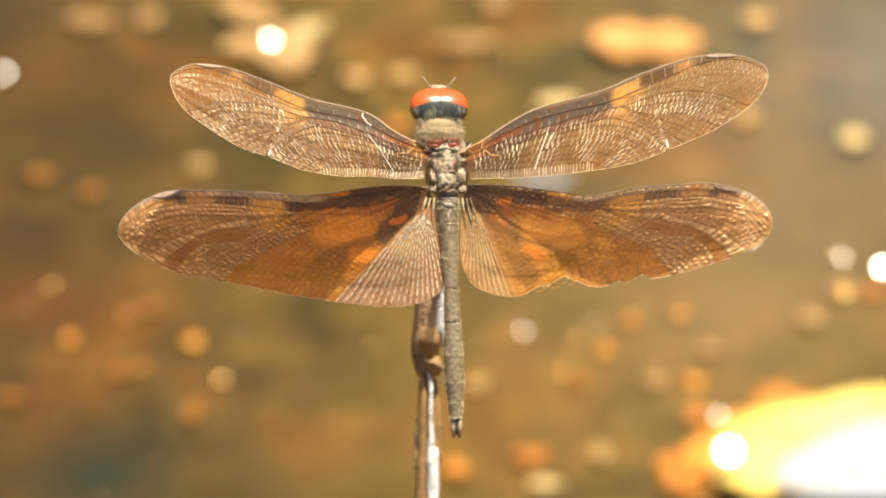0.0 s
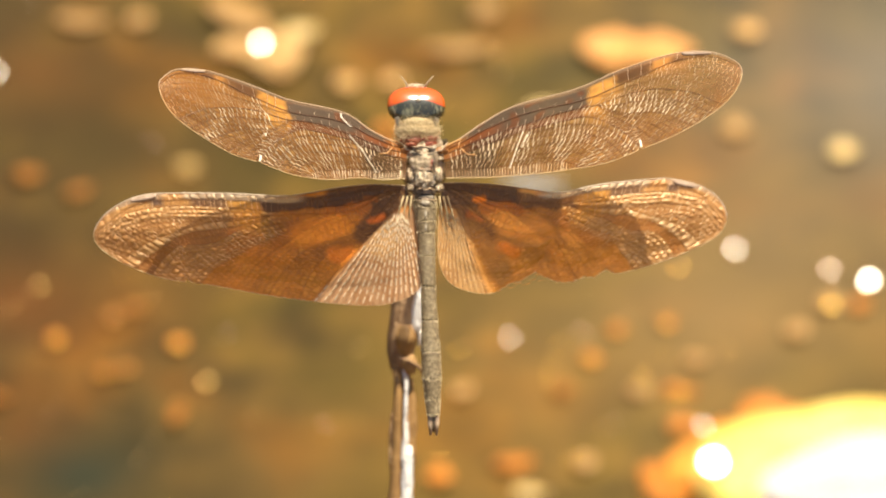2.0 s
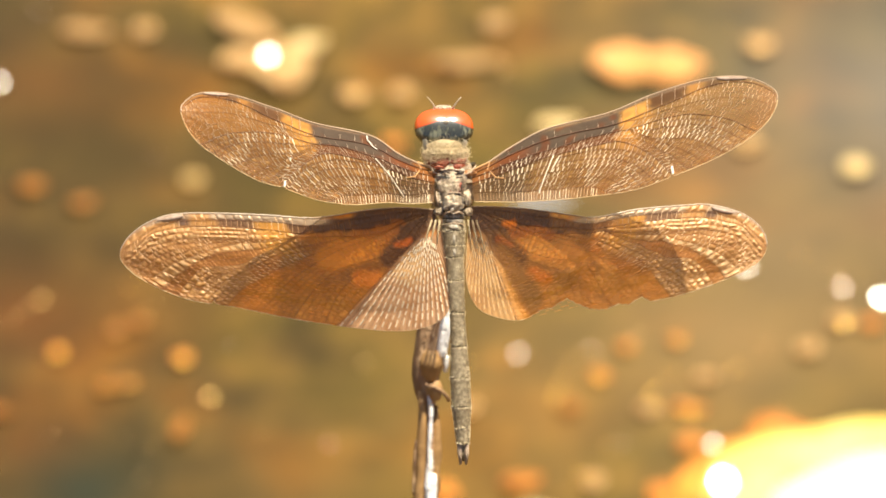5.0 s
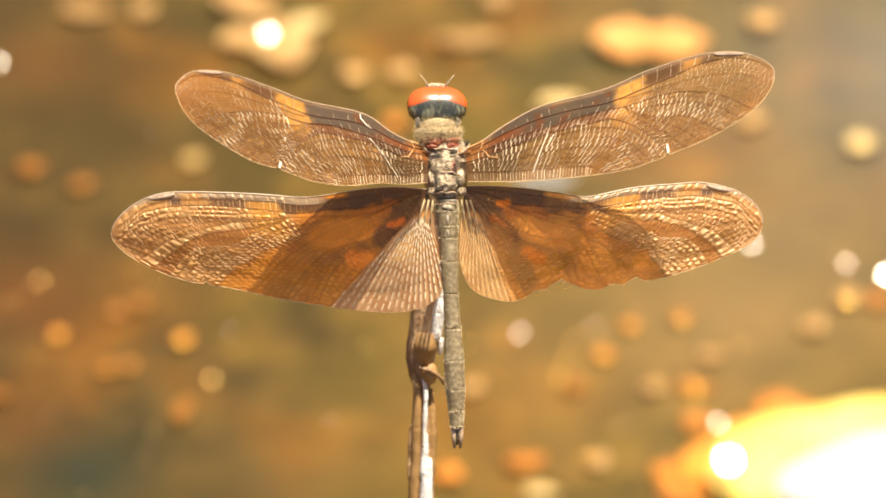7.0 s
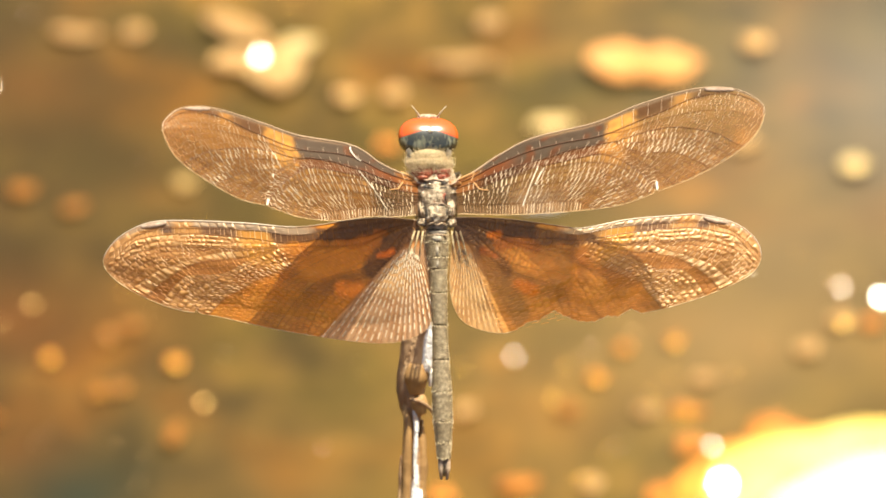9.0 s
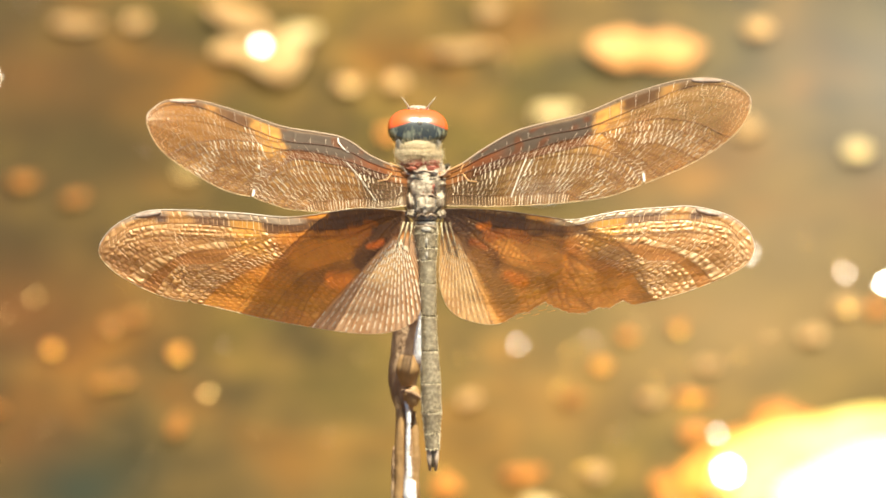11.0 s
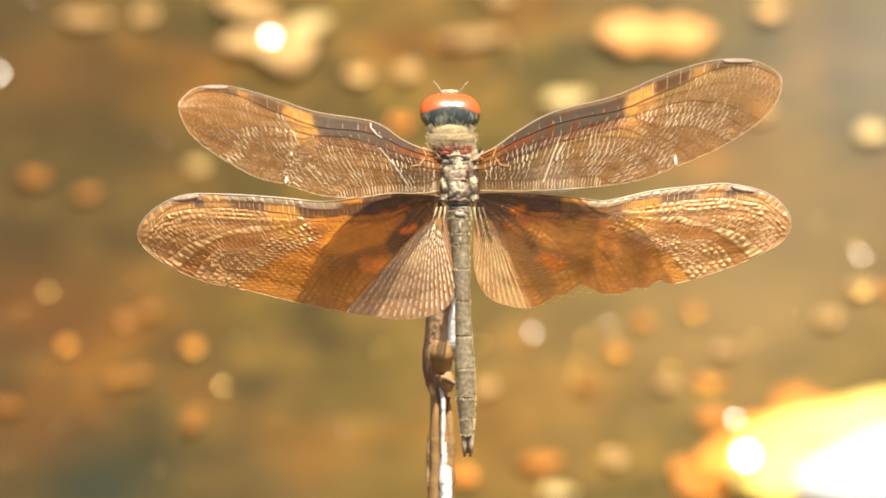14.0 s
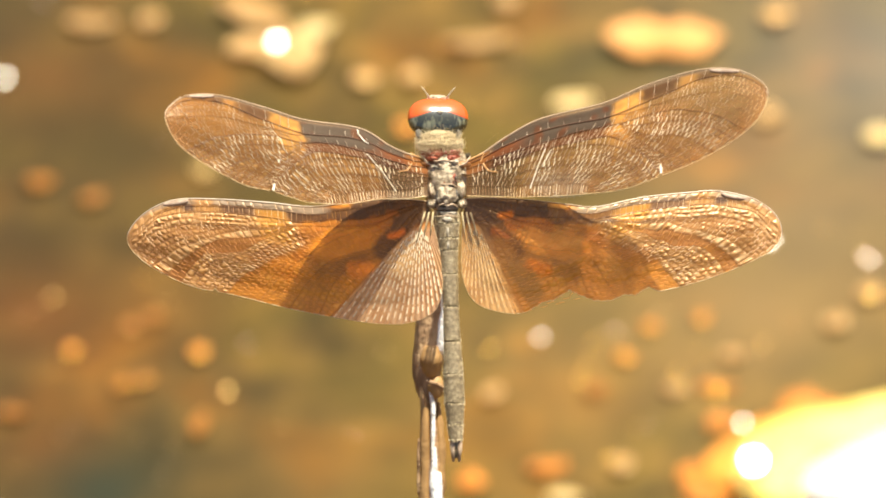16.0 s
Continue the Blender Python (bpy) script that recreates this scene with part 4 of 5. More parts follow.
    for k in range(count):
        for p in flat(np.linspace(0, 1, 700), ven.chord(k, np.linspace(0, 1, 700)))[0]:
            marks.append(p)
    veins = kdtree.KDTree(len(marks))
    for q, p in enumerate(marks):
        veins.insert((p[0], p[1], 0), q)
    veins.balance()
    gap = np.array([veins.find((x, y, 0))[2] for x, y in zip(X, Y)])
    core = step(0.02, 0.20, gap)
    strip, across = ven.strip(S.ravel(), V.ravel())
    # inside the wing, towards the hinge, the cells lie flat and dark
    inside = np.maximum(step(-0.02, 0.035, V - ven.chord(8, S)), step(0.46, 0.40, S)).ravel() if hind else np.zeros(len(X))
    # the lobe's cells stand in rays from the hinge
    th = np.arctan2(X * sign - LOBE[0], LOBE[1] - Y)
    rays = 1 - (2 * (th / RAY % 1.0) - 1) ** 2
    patchy = np.clip(0.75 + 0.9 * cloud(X, Y, 0.45, 9.0) + 1.1 * cloud(X, Y, 1.9, 4.0), 0.10, 1.6)
    if hind:
        gain = np.array([0.6, 0.3, 0.95, 0.6, 0.95, 0.25] + [0.95] * 12)[strip]
        lift = (0.14 if sign < 0 else 0.17) * (1 - lob) * core * patchy * (gain + (0.28 - gain) * inside) + 0.10 * lob * rays
    else:
        lift = 0.045 * core * patchy * np.where(strip > 2, 1.0, 0.4)
    Z = relief(S, V).ravel() + lift * np.clip((1 - S.ravel()) / 0.04, 0, 1)
    verts = np.stack([X, Y, Z], -1) * MM
    pigment = hind_pigment if hind else fore_pigment
    rgba = pigment(S.ravel(), V.ravel(), X, Y, sign, strip, core if not hind else core * (1 - lob) + rays * lob, inside).astype(np.float32)
    high = relief(S, V).ravel()
    quad = []
    for i in range(ns):
        for j in range(nv):
            q = (i * (nv + 1) + j, (i + 1) * (nv + 1) + j, (i + 1) * (nv + 1) + j + 1, i * (nv + 1) + j + 1)
            quad.append(q if sign < 0 else q[::-1])
    me = bpy.data.meshes.new("hindwing" if hind else "forewing")
    me.from_pydata(verts.tolist(), [], quad)
    me.attributes.new("pigment", 'FLOAT_COLOR', 'POINT').data.foreach_set("color", rgba.ravel())
    me.polygons.foreach_set("use_smooth", [True] * len(quad))
    me.materials.append(M_HINDWING if hind else M_FOREWING)
    ob = new(me.name, me)
    ob.parent = fly
    ob["label"] = label
    ob.matrix_basis = hinge_pose

    def at(s, v, up=0.06):
        p, _ = flat(np.array(s), np.array(v))
        return float(p[0]), float(p[1]), float(relief(np.array(s), np.array(v))) + up

    # the strong veins, each from the hinge to the margin
    for k in range(count):
        pts, rad, tone = [], [], []
        for q in range(101):
            s = q / 100
            v = float(ven.chord(k, s))
            if s < ven.starts[k] - 0.005:
                continue
            pts.append(at(s, v))
            here = spot(*pts[-1][:2])
            rad.append(ven.radii[k] * (1 - 0.55 * s) * (1 - 0.4 * float(inside[here])))
            c = rgba[here]
            pale = hind and k == 0 and s > 0.36
            tone.append((0.62, 0.50, 0.38, 1.0) if pale else (*mix((0.115, 0.048, 0.018), tuple(float(x) for x in c[:3]), 0.3 + 0.25 * float(inside[here])), 1.0) if k else (0.46, 0.32, 0.20, 1.0))
            if v >= 0.999:
                break
        if len(pts) > 3:
            b2 = bmesh.new()
            layer = b2.verts.layers.float_color.new("pigment")
            tube(b2, pts, rad, 5)
            for q, vert in enumerate(b2.verts):
                vert[layer] = tone[q // 5]
            part(ven.names[k], b2, M_CROSS, ob)
    rim = []
    for q in range(121):
        rim.append(at(q / 120, 1.0, 0.02))
    b3 = bmesh.new()
    layer = b3.verts.layers.float_color.new("pigment")
    tube(b3, rim, 0.027, 5)
    for vert in b3.verts:
        vert[layer] = (0.80, 0.60, 0.34, 1.0)
    part("margin_vein", b3, M_CROSS, ob, "pale gold trailing margin")
    # the net between them; its pale tones paint in the sun's glints
    segs, tint = [], []

    def rod(x0, y0, x1, y1, r, tone, up=0.05):
        segs.append(((x0, y0, float(high[spot(x0, y0)]) + up), (x1, y1, float(high[spot(x1, y1)]) + up), r))
        tint.append((*tone, 1.0))

    def lay(s0, v0, s1, v1, r, up, tone):
        segs.append((at(s0, v0, up), at(s1, v1, up), r))
        tint.append((*tone, 1.0))

    # patchy amount of painted glint: paler, thicker rods where it is high
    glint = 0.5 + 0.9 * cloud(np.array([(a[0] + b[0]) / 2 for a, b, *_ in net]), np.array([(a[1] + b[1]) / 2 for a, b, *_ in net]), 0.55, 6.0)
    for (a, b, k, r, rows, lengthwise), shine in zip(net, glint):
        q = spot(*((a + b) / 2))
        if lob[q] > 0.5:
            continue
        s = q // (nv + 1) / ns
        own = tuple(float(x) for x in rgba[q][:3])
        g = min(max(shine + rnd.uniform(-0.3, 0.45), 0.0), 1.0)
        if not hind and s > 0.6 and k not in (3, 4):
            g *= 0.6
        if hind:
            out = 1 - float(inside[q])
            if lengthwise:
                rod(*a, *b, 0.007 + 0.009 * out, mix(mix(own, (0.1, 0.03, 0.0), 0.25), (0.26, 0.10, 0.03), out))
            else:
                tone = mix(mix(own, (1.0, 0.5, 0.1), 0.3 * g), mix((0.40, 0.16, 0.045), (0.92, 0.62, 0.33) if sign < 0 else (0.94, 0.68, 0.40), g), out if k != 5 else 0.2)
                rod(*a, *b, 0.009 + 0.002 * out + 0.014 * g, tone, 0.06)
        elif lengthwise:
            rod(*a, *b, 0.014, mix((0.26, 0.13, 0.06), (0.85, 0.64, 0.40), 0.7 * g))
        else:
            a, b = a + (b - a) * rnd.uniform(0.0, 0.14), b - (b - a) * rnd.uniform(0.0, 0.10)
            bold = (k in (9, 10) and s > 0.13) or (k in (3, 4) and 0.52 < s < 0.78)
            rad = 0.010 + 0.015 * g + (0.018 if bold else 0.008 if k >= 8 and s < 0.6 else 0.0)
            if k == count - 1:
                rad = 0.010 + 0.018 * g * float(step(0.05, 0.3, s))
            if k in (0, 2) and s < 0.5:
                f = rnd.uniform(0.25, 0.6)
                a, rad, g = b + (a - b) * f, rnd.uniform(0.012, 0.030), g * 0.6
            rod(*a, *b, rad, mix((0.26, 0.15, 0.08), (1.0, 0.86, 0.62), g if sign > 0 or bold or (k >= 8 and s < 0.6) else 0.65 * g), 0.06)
    if hind:
        # rays of short pale bars on the lobe, and the thin dark lines between them
        def ray(g, r):
            return sign * (LOBE[0] + math.sin(g) * r), LOBE[1] - math.cos(g) * r

        for q in range(-5, 32):
            r0 = 1.0 + rnd.uniform(0, 0.8)
            while r0 < 13.5:
                r1 = r0 + rnd.uniform(0.38, 0.72)
                f = (q + 0.5) * RAY + rnd.uniform(-0.005, 0.005)
                k = rnd.uniform(0.7, 1.0)
                pale = (1.0 * k, 0.80 * k, 0.53 * k) if sign < 0 else (0.98 * k, 0.70 * k, 0.36 * k)
                for g, tone, thick, up in ((f, pale, rnd.uniform(0.056, 0.074) if sign < 0 else rnd.uniform(0.028, 0.044), 0.10), (f + RAY / 2, (0.26, 0.14, 0.08), 0.020, 0.06)):
                    ends = [ray(g, r) for r in (r0, r1)]
                    found = [near.find((*e, 0)) for e in ends]
                    if max(e[2] for e in found) < 0.12 and min(lob[e[1]] for e in found) > 0.5:
                        rod(*ends[0], *ends[1], thick, tone, up)
                r0 = r1 + rnd.uniform(0.20, 0.36)
    else:
        # the bright bars of the triangle cell, the white nick at the margin
        bright = (0.98, 0.90, 0.72)

        def bar(x0, y0, x1, y1, r, tone=bright, up=0.12):
            for q in range(4):
                a, b = ((x0 + (x1 - x0) * f / 4, y0 + (y1 - y0) * f / 4) for f in (q, q + 1))
                rod(*a, *b, r, tone, up)

        amber = (0.62, 0.34, 0.13)
        bar(sign * 0.1, 0.55, sign * 1.8, 1.45, 0.12, amber, 0.1)
        bar(sign * 1.8, 1.45, sign * 1.7, 0.55, 0.045, amber)
        bar(sign * 2.0, 0.35, sign * 2.7, -0.35, 0.06, amber)
        bar(sign * 2.7, -0.35, sign * 3.6, -0.45, 0.06, amber)
        if sign < 0:
            bar(-6.45, 1.5, -4.05, -2.2, 0.04)
            bar(-16.12, -0.7, -16.35, -1.25, 0.11)
            bar(-15.30, 1.55, -15.35, 1.25, 0.07)
            lay(0.267, 0.04, 0.266, 0.10, 0.06, 0.15, bright)
            lay(0.266, 0.10, 0.245, 0.19, 0.065, 0.15, bright)
            lay(0.245, 0.19, 0.228, 0.215, 0.045, 0.15, bright)
        else:
            bar(8.1, 2.0, 7.0, -1.7, 0.05)
            bar(8.7, 1.9, 8.0, 0.3, 0.04)
            bar(19.55, 1.1, 19.75, 0.35, 0.11)
    tagged(tubes(segs, M_CROSS, "vein_net", ob, "fine net of cross veins with sun glints painted on", tint), kind="stuff")
    # the thick coloured cell near the tip
    s0, s1 = (0.775, 0.865) if not hind else (0.765, 0.845)
    b4 = bmesh.new()
    ring = []
    for i in range(13):
        s = s0 + (s1 - s0) * i / 12
        w = 0.075 * math.sin(math.pi * (i + 0.7) / 13.4) ** 0.4
        ring.append([b4.verts.new(Vector(at(s, v, dz)) * MM) for v, dz in ((0.005, 0.08), (0.005 + w * 0.5, 0.18), (0.005 + w, 0.08), (0.005 + w * 0.5, -0.05))])
    for a, b in zip(ring, ring[1:]):
        for j in range(4):
            b4.faces.new((a[j], a[(j + 1) % 4], b[(j + 1) % 4], b[j]))
    b4.faces.new(ring[0][::-1])
    b4.faces.new(ring[-1])
    part("pterostigma", b4, M_STIGMA, ob, "pale grey wing mark")
    return ob


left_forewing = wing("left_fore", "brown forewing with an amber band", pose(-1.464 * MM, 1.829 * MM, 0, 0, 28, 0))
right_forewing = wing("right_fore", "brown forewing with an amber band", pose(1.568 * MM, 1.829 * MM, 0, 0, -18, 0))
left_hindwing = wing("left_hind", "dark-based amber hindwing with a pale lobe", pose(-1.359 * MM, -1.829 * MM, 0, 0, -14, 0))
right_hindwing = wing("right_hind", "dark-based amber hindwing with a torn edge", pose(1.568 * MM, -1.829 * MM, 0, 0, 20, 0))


def broad(c, r):
    """An eye's shape: an ellipsoid whose top is flattened from side to side."""
    bm = bmesh.new()
    bmesh.ops.create_uvsphere(bm, u_segments=48, v_segments=32, radius=1)
    lean = Matrix.Rotation(radians(-24), 3, 'X')
    for v in bm.verts:
        p = v.co
        k = (abs(p.x) ** 2.5 + (p.y * p.y + p.z * p.z) ** 1.25) ** (-1 / 2.5)
        q = lean @ Vector((p.x * r[0] * (1 + 0.6 * (k - 1)), p.y * r[1] * (1 + 0.4 * (k - 1)), p.z * r[2] * k))
        v.co = (Vector(c) + q) * MM
    return bm


def build_body():
    # head: face, two meeting eyes, back of the head, feelers
    hx, hy = -0.94, 6.35
    rnd = random.Random(7)
    face = part("head", ellipsoid((0, 0, 0), (1.6, 1.35, 1.5), 24, 14), M_DARK, fly, "dark head with large eyes")
    face.location = (hx * MM, hy * MM, -1.5 * MM)
    face.rotation_euler = (0, radians(6), 0)
    for sx in (-1, 1):
        part("eye", broad((sx * 0.46, 0.05, 0.75), (2.34, 1.9, 1.3)), M_EYE, face, "red and black glossy compound eye")
        part("temple", ellipsoid((sx * 1.80, -1.30, 1.48), (0.26, 0.66, 0.36), 18, 14, 0.6, 4, 2 + sx), M_GREY, face, "pale grey temple spot")
        part("antenna", tube(bmesh.new(), [(sx * 0.75, 1.7, 0.6), (sx * 1.0, 2.2, 0.8), (sx * 1.3, 2.6, 0.9), (sx * 1.6, 2.95, 0.95)], [0.10, 0.07, 0.05, 0.025], 6), M_PALE, face)
    part("frons", ellipsoid((0, 1.75, 0.2), (0.95, 0.42, 0.5), 22, 14, 0.45, 5), M_THORAX, face, "brownish face plate")
    part("labrum", ellipsoid((0, 1.92, 0.4), (0.6, 0.26, 0.26), 16, 10, 0.4, 6), M_RIDGE, face, "pale upper lip")
    part("vertex", ellipsoid((0.05, 0.55, 1.92), (0.28, 0.22, 0.2), 14, 10, 0.3, 4), M_PALE, face, "pale bump between the eyes")
    part("occiput", ellipsoid((0.05, -1.28, 1.52), (1.04, 0.92, 0.50), 30, 20, 0.12, 5), M_GREY, face, "pale grey back of the head")
    # neck plate and thorax
    part("pronotum", ellipsoid((-0.86, 4.62, -0.25), (1.70, 0.95, 1.1), 30, 18, 0.14, 5), M_DOWN, fly, "cream downy neck plate")
    thorax = part("thorax", ellipsoid((-0.12, 0.9, -1.3), (2.05, 3.5, 2.35), 44, 30, 0.16, 2.6), M_THORAX, fly, "brown glossy sculpted thorax")
    for x, y, z, rx, ry, rz, mat, nm in (
            (-0.6, 3.15, 0.25, 1.75, 0.75, 0.62, M_RED, "thorax_ridge"), (-1.25, 2.65, 0.62, 0.55, 0.26, 0.3, M_RED, "tubercle"), (0.40, 2.7, 0.62, 0.55, 0.26, 0.3, M_RED, "tubercle"),
            (-0.33, 3.5, 0.72, 0.13, 0.6, 0.24, M_DOWN, "pale_mark"), (-0.3, 2.05, 0.62, 0.75, 0.55, 0.4, M_THORAX, "scutum"), (-1.05, 1.85, 0.5, 0.45, 0.22, 0.3, M_PALE, "tubercle"),
            (0.68, 2.35, 0.6, 0.40, 0.28, 0.3, M_PALE, "tubercle"), (-0.12, 0.75, 0.7, 1.05, 0.75, 0.35, M_RED, "scutum"), (-0.62, 0.7, 0.98, 0.10, 0.5, 0.12, M_RIDGE, "pale_line"),
            (0.42, 0.7, 0.98, 0.10, 0.5, 0.12, M_RIDGE, "pale_line"), (0.02, -0.75, 0.72, 0.95, 1.0, 0.6, M_THORAX, "scutellum"), (0.06, -0.45, 1.22, 0.14, 0.4, 0.12, M_PALE, "pale_mark"),
            (0.1, -1.95, 0.6, 0.9, 0.25, 0.35, M_THORAX, "metascutum"), (0.1, -2.4, 0.5, 0.85, 0.2, 0.35, M_PALE, "metascutum"),
            (-1.3, -0.3, 0.25, 0.42, 0.8, 0.45, M_THORAX, "side_plate"), (1.35, -0.3, 0.25, 0.42, 0.8, 0.45, M_THORAX, "side_plate"),
            (-1.3, -1.55, 0.25, 0.5, 0.4, 0.45, M_THORAX, "hinge_plate"), (1.42, -1.55, 0.25, 0.5, 0.4, 0.45, M_THORAX, "hinge_plate"),
            (-1.6, 2.15, 0.2, 0.7, 0.3, 0.35, M_VEIN, "hinge_plate"), (1.5, 2.1, 0.2, 0.7, 0.3, 0.35, M_VEIN, "hinge_plate"),
            (-1.35, 1.35, 0.2, 0.6, 0.22, 0.35, M_THORAX, "hinge_plate"), (1.3, 1.3, 0.2, 0.6, 0.22, 0.35, M_THORAX, "hinge_plate")):
        part(nm, ellipsoid((x, y, z), (rx, ry, rz), 22, 14, 0.42, 2.6, rnd.uniform(0, 20)), mat, thorax)
    for pts in ([(-1.0, 0.25, 0.85), (-0.4, 1.15, 1.0), (-0.1, 1.45, 1.0), (0.25, 1.15, 1.0), (0.85, 0.25, 0.85)], [(-1.1, -0.1, 0.8), (-0.5, 0.25, 1.05), (0.55, 0.25, 1.05), (1.1, -0.1, 0.8)],
                [(-0.9, -1.75, 0.85), (-0.3, -1.55, 1.1), (0.1, -1.75, 1.1), (0.5, -1.55, 1.1), (1.05, -1.75, 0.85)], [(-0.8, -2.75, 0.75), (0.1, -2.6, 1.0), (1.0, -2.75, 0.75)],
                [(-1.7, 2.75, 0.5), (-1.0, 2.35, 0.9), (-0.3, 2.5, 1.0), (0.5, 2.35, 0.9), (1.3, 2.75, 0.5)], [(-1.55, 0.4, 0.5), (-1.5, -0.4, 0.7), (-1.3, -1.1, 0.6)], [(1.55, 0.4, 0.5), (1.55, -0.4, 0.7), (1.4, -1.1, 0.6)],
                [(-2.3, 2.9, 0.5), (-1.8, 2.2, 0.5), (-1.2, 1.9, 0.7)], [(2.2, 2.9, 0.5), (1.7, 2.2, 0.5), (1.1, 1.9, 0.7)]):
        part("ridge", tube(bmesh.new(), pts, [0.05] + [0.09] * (len(pts) - 2) + [0.05], 7), M_RIDGE, thorax)
    for pts in ([(-1.3, 1.75, 0.75), (-0.3, 1.62, 1.02), (0.9, 1.75, 0.8)], [(-1.2, 0.05, 0.8), (0.0, 0.08, 1.08), (1.2, 0.05, 0.8)],
                [(-1.1, -1.35, 0.7), (0.05, -1.42, 1.05), (1.2, -1.35, 0.7)], [(-0.95, -2.17, 0.6), (0.1, -2.15, 0.90), (1.1, -2.17, 0.6)],
                [(-0.95, 1.3, 0.85), (-0.95, 0.6, 0.9), (-1.1, 0.0, 0.75)], [(0.8, 1.3, 0.85), (0.8, 0.6, 0.9), (1.0, 0.0, 0.75)],
                [(-0.85, -0.2, 0.95), (-0.9, -0.8, 0.95), (-0.7, -1.3, 0.9)], [(0.9, -0.2, 0.95), (0.95, -0.8, 0.95), (0.8, -1.3, 0.9)]):
        part("suture", tube(bmesh.new(), pts, [0.03, 0.06, 0.03], 6), M_DARK, thorax)
    # a thick collar of pale hair behind the neck plate
    hair = []
    part("collar", ellipsoid((-0.72, 3.95, 0.0), (2.15, 0.75, 1.05), 36, 20, 0.16, 5), M_DOWN, fly, "cream downy collar behind the neck")
    for _ in range(1800):
        a = rnd.uniform(-1.25, 1.25)
        p = np.array((-0.7 + math.sin(a) * 2.05, 3.75 + rnd.gauss(0, 0.42), math.cos(a) * 1.4 - 0.45))
        d = np.array((math.sin(a) * rnd.uniform(0.2, 0.9), rnd.uniform(-0.1, 0.8), rnd.uniform(0.0, 0.5))) * rnd.uniform(0.3, 0.75)
        hair.append((p, p + d, 0.009))
    for _ in range(420):
        a, b = rnd.uniform(-1.2, 1.2), rnd.uniform(-1.1, 1.1)
        n = np.array((math.sin(a) * math.cos(b), math.sin(b), math.cos(a) * math.cos(b)))
        p = np.array((-0.86, 4.62, -0.25)) + n * np.array((1.68, 0.93, 1.08))
        hair.append((p, p + (n + np.array((0, 0.5, 0))) * rnd.uniform(0.15, 0.45), 0.009))
    tagged(tubes(hair, M_HAIR, "hair_collar", fly, "pale yellow hair collar"), kind="stuff")
    for sx in (-1, 1):
        for k in range(4):
            x = sx * (1.0 + 0.40 * k) + 0.1
            b = tube(bmesh.new(), [(x * 0.95, -2.3, 0.35), (x + sx * 0.10 * k, -3.6, 0.2), (x + sx * 0.26 * k, -5.0 - 0.2 * k, -0.1)], [0.10, 0.08, 0.02], 6)
            part("membranule", b, M_DOWN, thorax)
    # abdomen, ten rings
    prof = [(-2.6, 1.22), (-3.3, 1.16), (-4.7, 1.02), (-5.8, 0.88), (-8.0, 0.80), (-11.0, 0.72), (-14.2, 0.78), (-17.2, 0.94), (-19.9, 0.92), (-21.9, 0.72), (-23.3, 0.62)]
    for q, ((y0, r0), (y1, r1)) in enumerate(zip(prof, prof[1:])):
        b = bmesh.new()
        pts, rad = [], []
        for k in range(15):
            f = k / 14
            y = y0 + (y1 - y0) * f
            lip = 1.0 + 0.035 * step(0.86, 0.96, f) - 0.06 * step(0.97, 1.0, f) - 0.05 * step(0.06, 0.0, f)
            pts.append((0.04 + (-2.6 - y) * 0.046, y, -0.2 - 0.0012 * (y + 2.6) ** 2))
            rad.append((r0 + (r1 - r0) * f) * lip)
        tube(b, pts, rad, 22)
        for v in b.verts:
            v.co *= 1 + 0.004 * noise.noise(v.co * 2600)
        seg = part("abdomen_segment", b, M_ABDO, fly, "dusty grey-green abdomen ring")
        if q in (0, 1, 2):
            xm = 0.04 + (-2.6 - (y0 + y1) / 2) * 0.046
            z = -0.2 - 0.0012 * ((y0 + y1) / 2 + 2.6) ** 2 + (r0 + r1) / 2
            part("keel", ellipsoid((xm, (y0 + y1) / 2, z - 0.04), (0.14 if q else 0.42, abs(y1 - y0) * 0.36, 0.09), 14, 10, 0.5, 3, q), M_PALE, seg)
    bristle = []
    for q, ((y0, r0), (y1, r1)) in enumerate(zip(prof, prof[1:])):
        for k in range(46 if q < 6 else 90):
            f = rnd.choice((rnd.uniform(0.9, 1.02), rnd.random()))
            y, r = y0 + (y1 - y0) * f, r0 + (r1 - r0) * f
            a = rnd.uniform(-1.75, 1.75) if f > 0.9 else rnd.choice((-1, 1)) * rnd.uniform(0.9, 1.7)
            n = np.array((math.sin(a), 0, math.cos(a)))
            c = np.array((0.04 + (-2.6 - y) * 0.046, y, -0.2 - 0.0012 * (y + 2.6) ** 2)) + n * r * 0.98
            bristle.append((c, c + n * rnd.uniform(0.03, 0.12) + np.array((0, -rnd.uniform(0.05, 0.22), 0)), rnd.uniform(0.008, 0.022)))
    tagged(tubes(bristle, M_HAIR, "abdomen_bristles", fly, "sparse pale bristles along the abdomen"), kind="stuff")
    for sx in (-1, 1):
        b = tube(bmesh.new(), [(1.0 + sx * 0.28, -23.2, -0.75), (1.02 + sx * 0.34, -24.1, -0.6), (1.02 + sx * 0.26, -25.3, -0.65)], [0.27, 0.24, 0.12], 8)
        part("cercus", b, M_RIDGE, fly, "short tan tail appendage")
    b = tube(bmesh.new(), [(1.0, -23.2, -0.8), (1.02, -24.3, -0.8), (1.02, -25.0, -0.85)], [0.27, 0.20, 0.10], 8)
    part("epiproct", b, M_ABDO, fly)
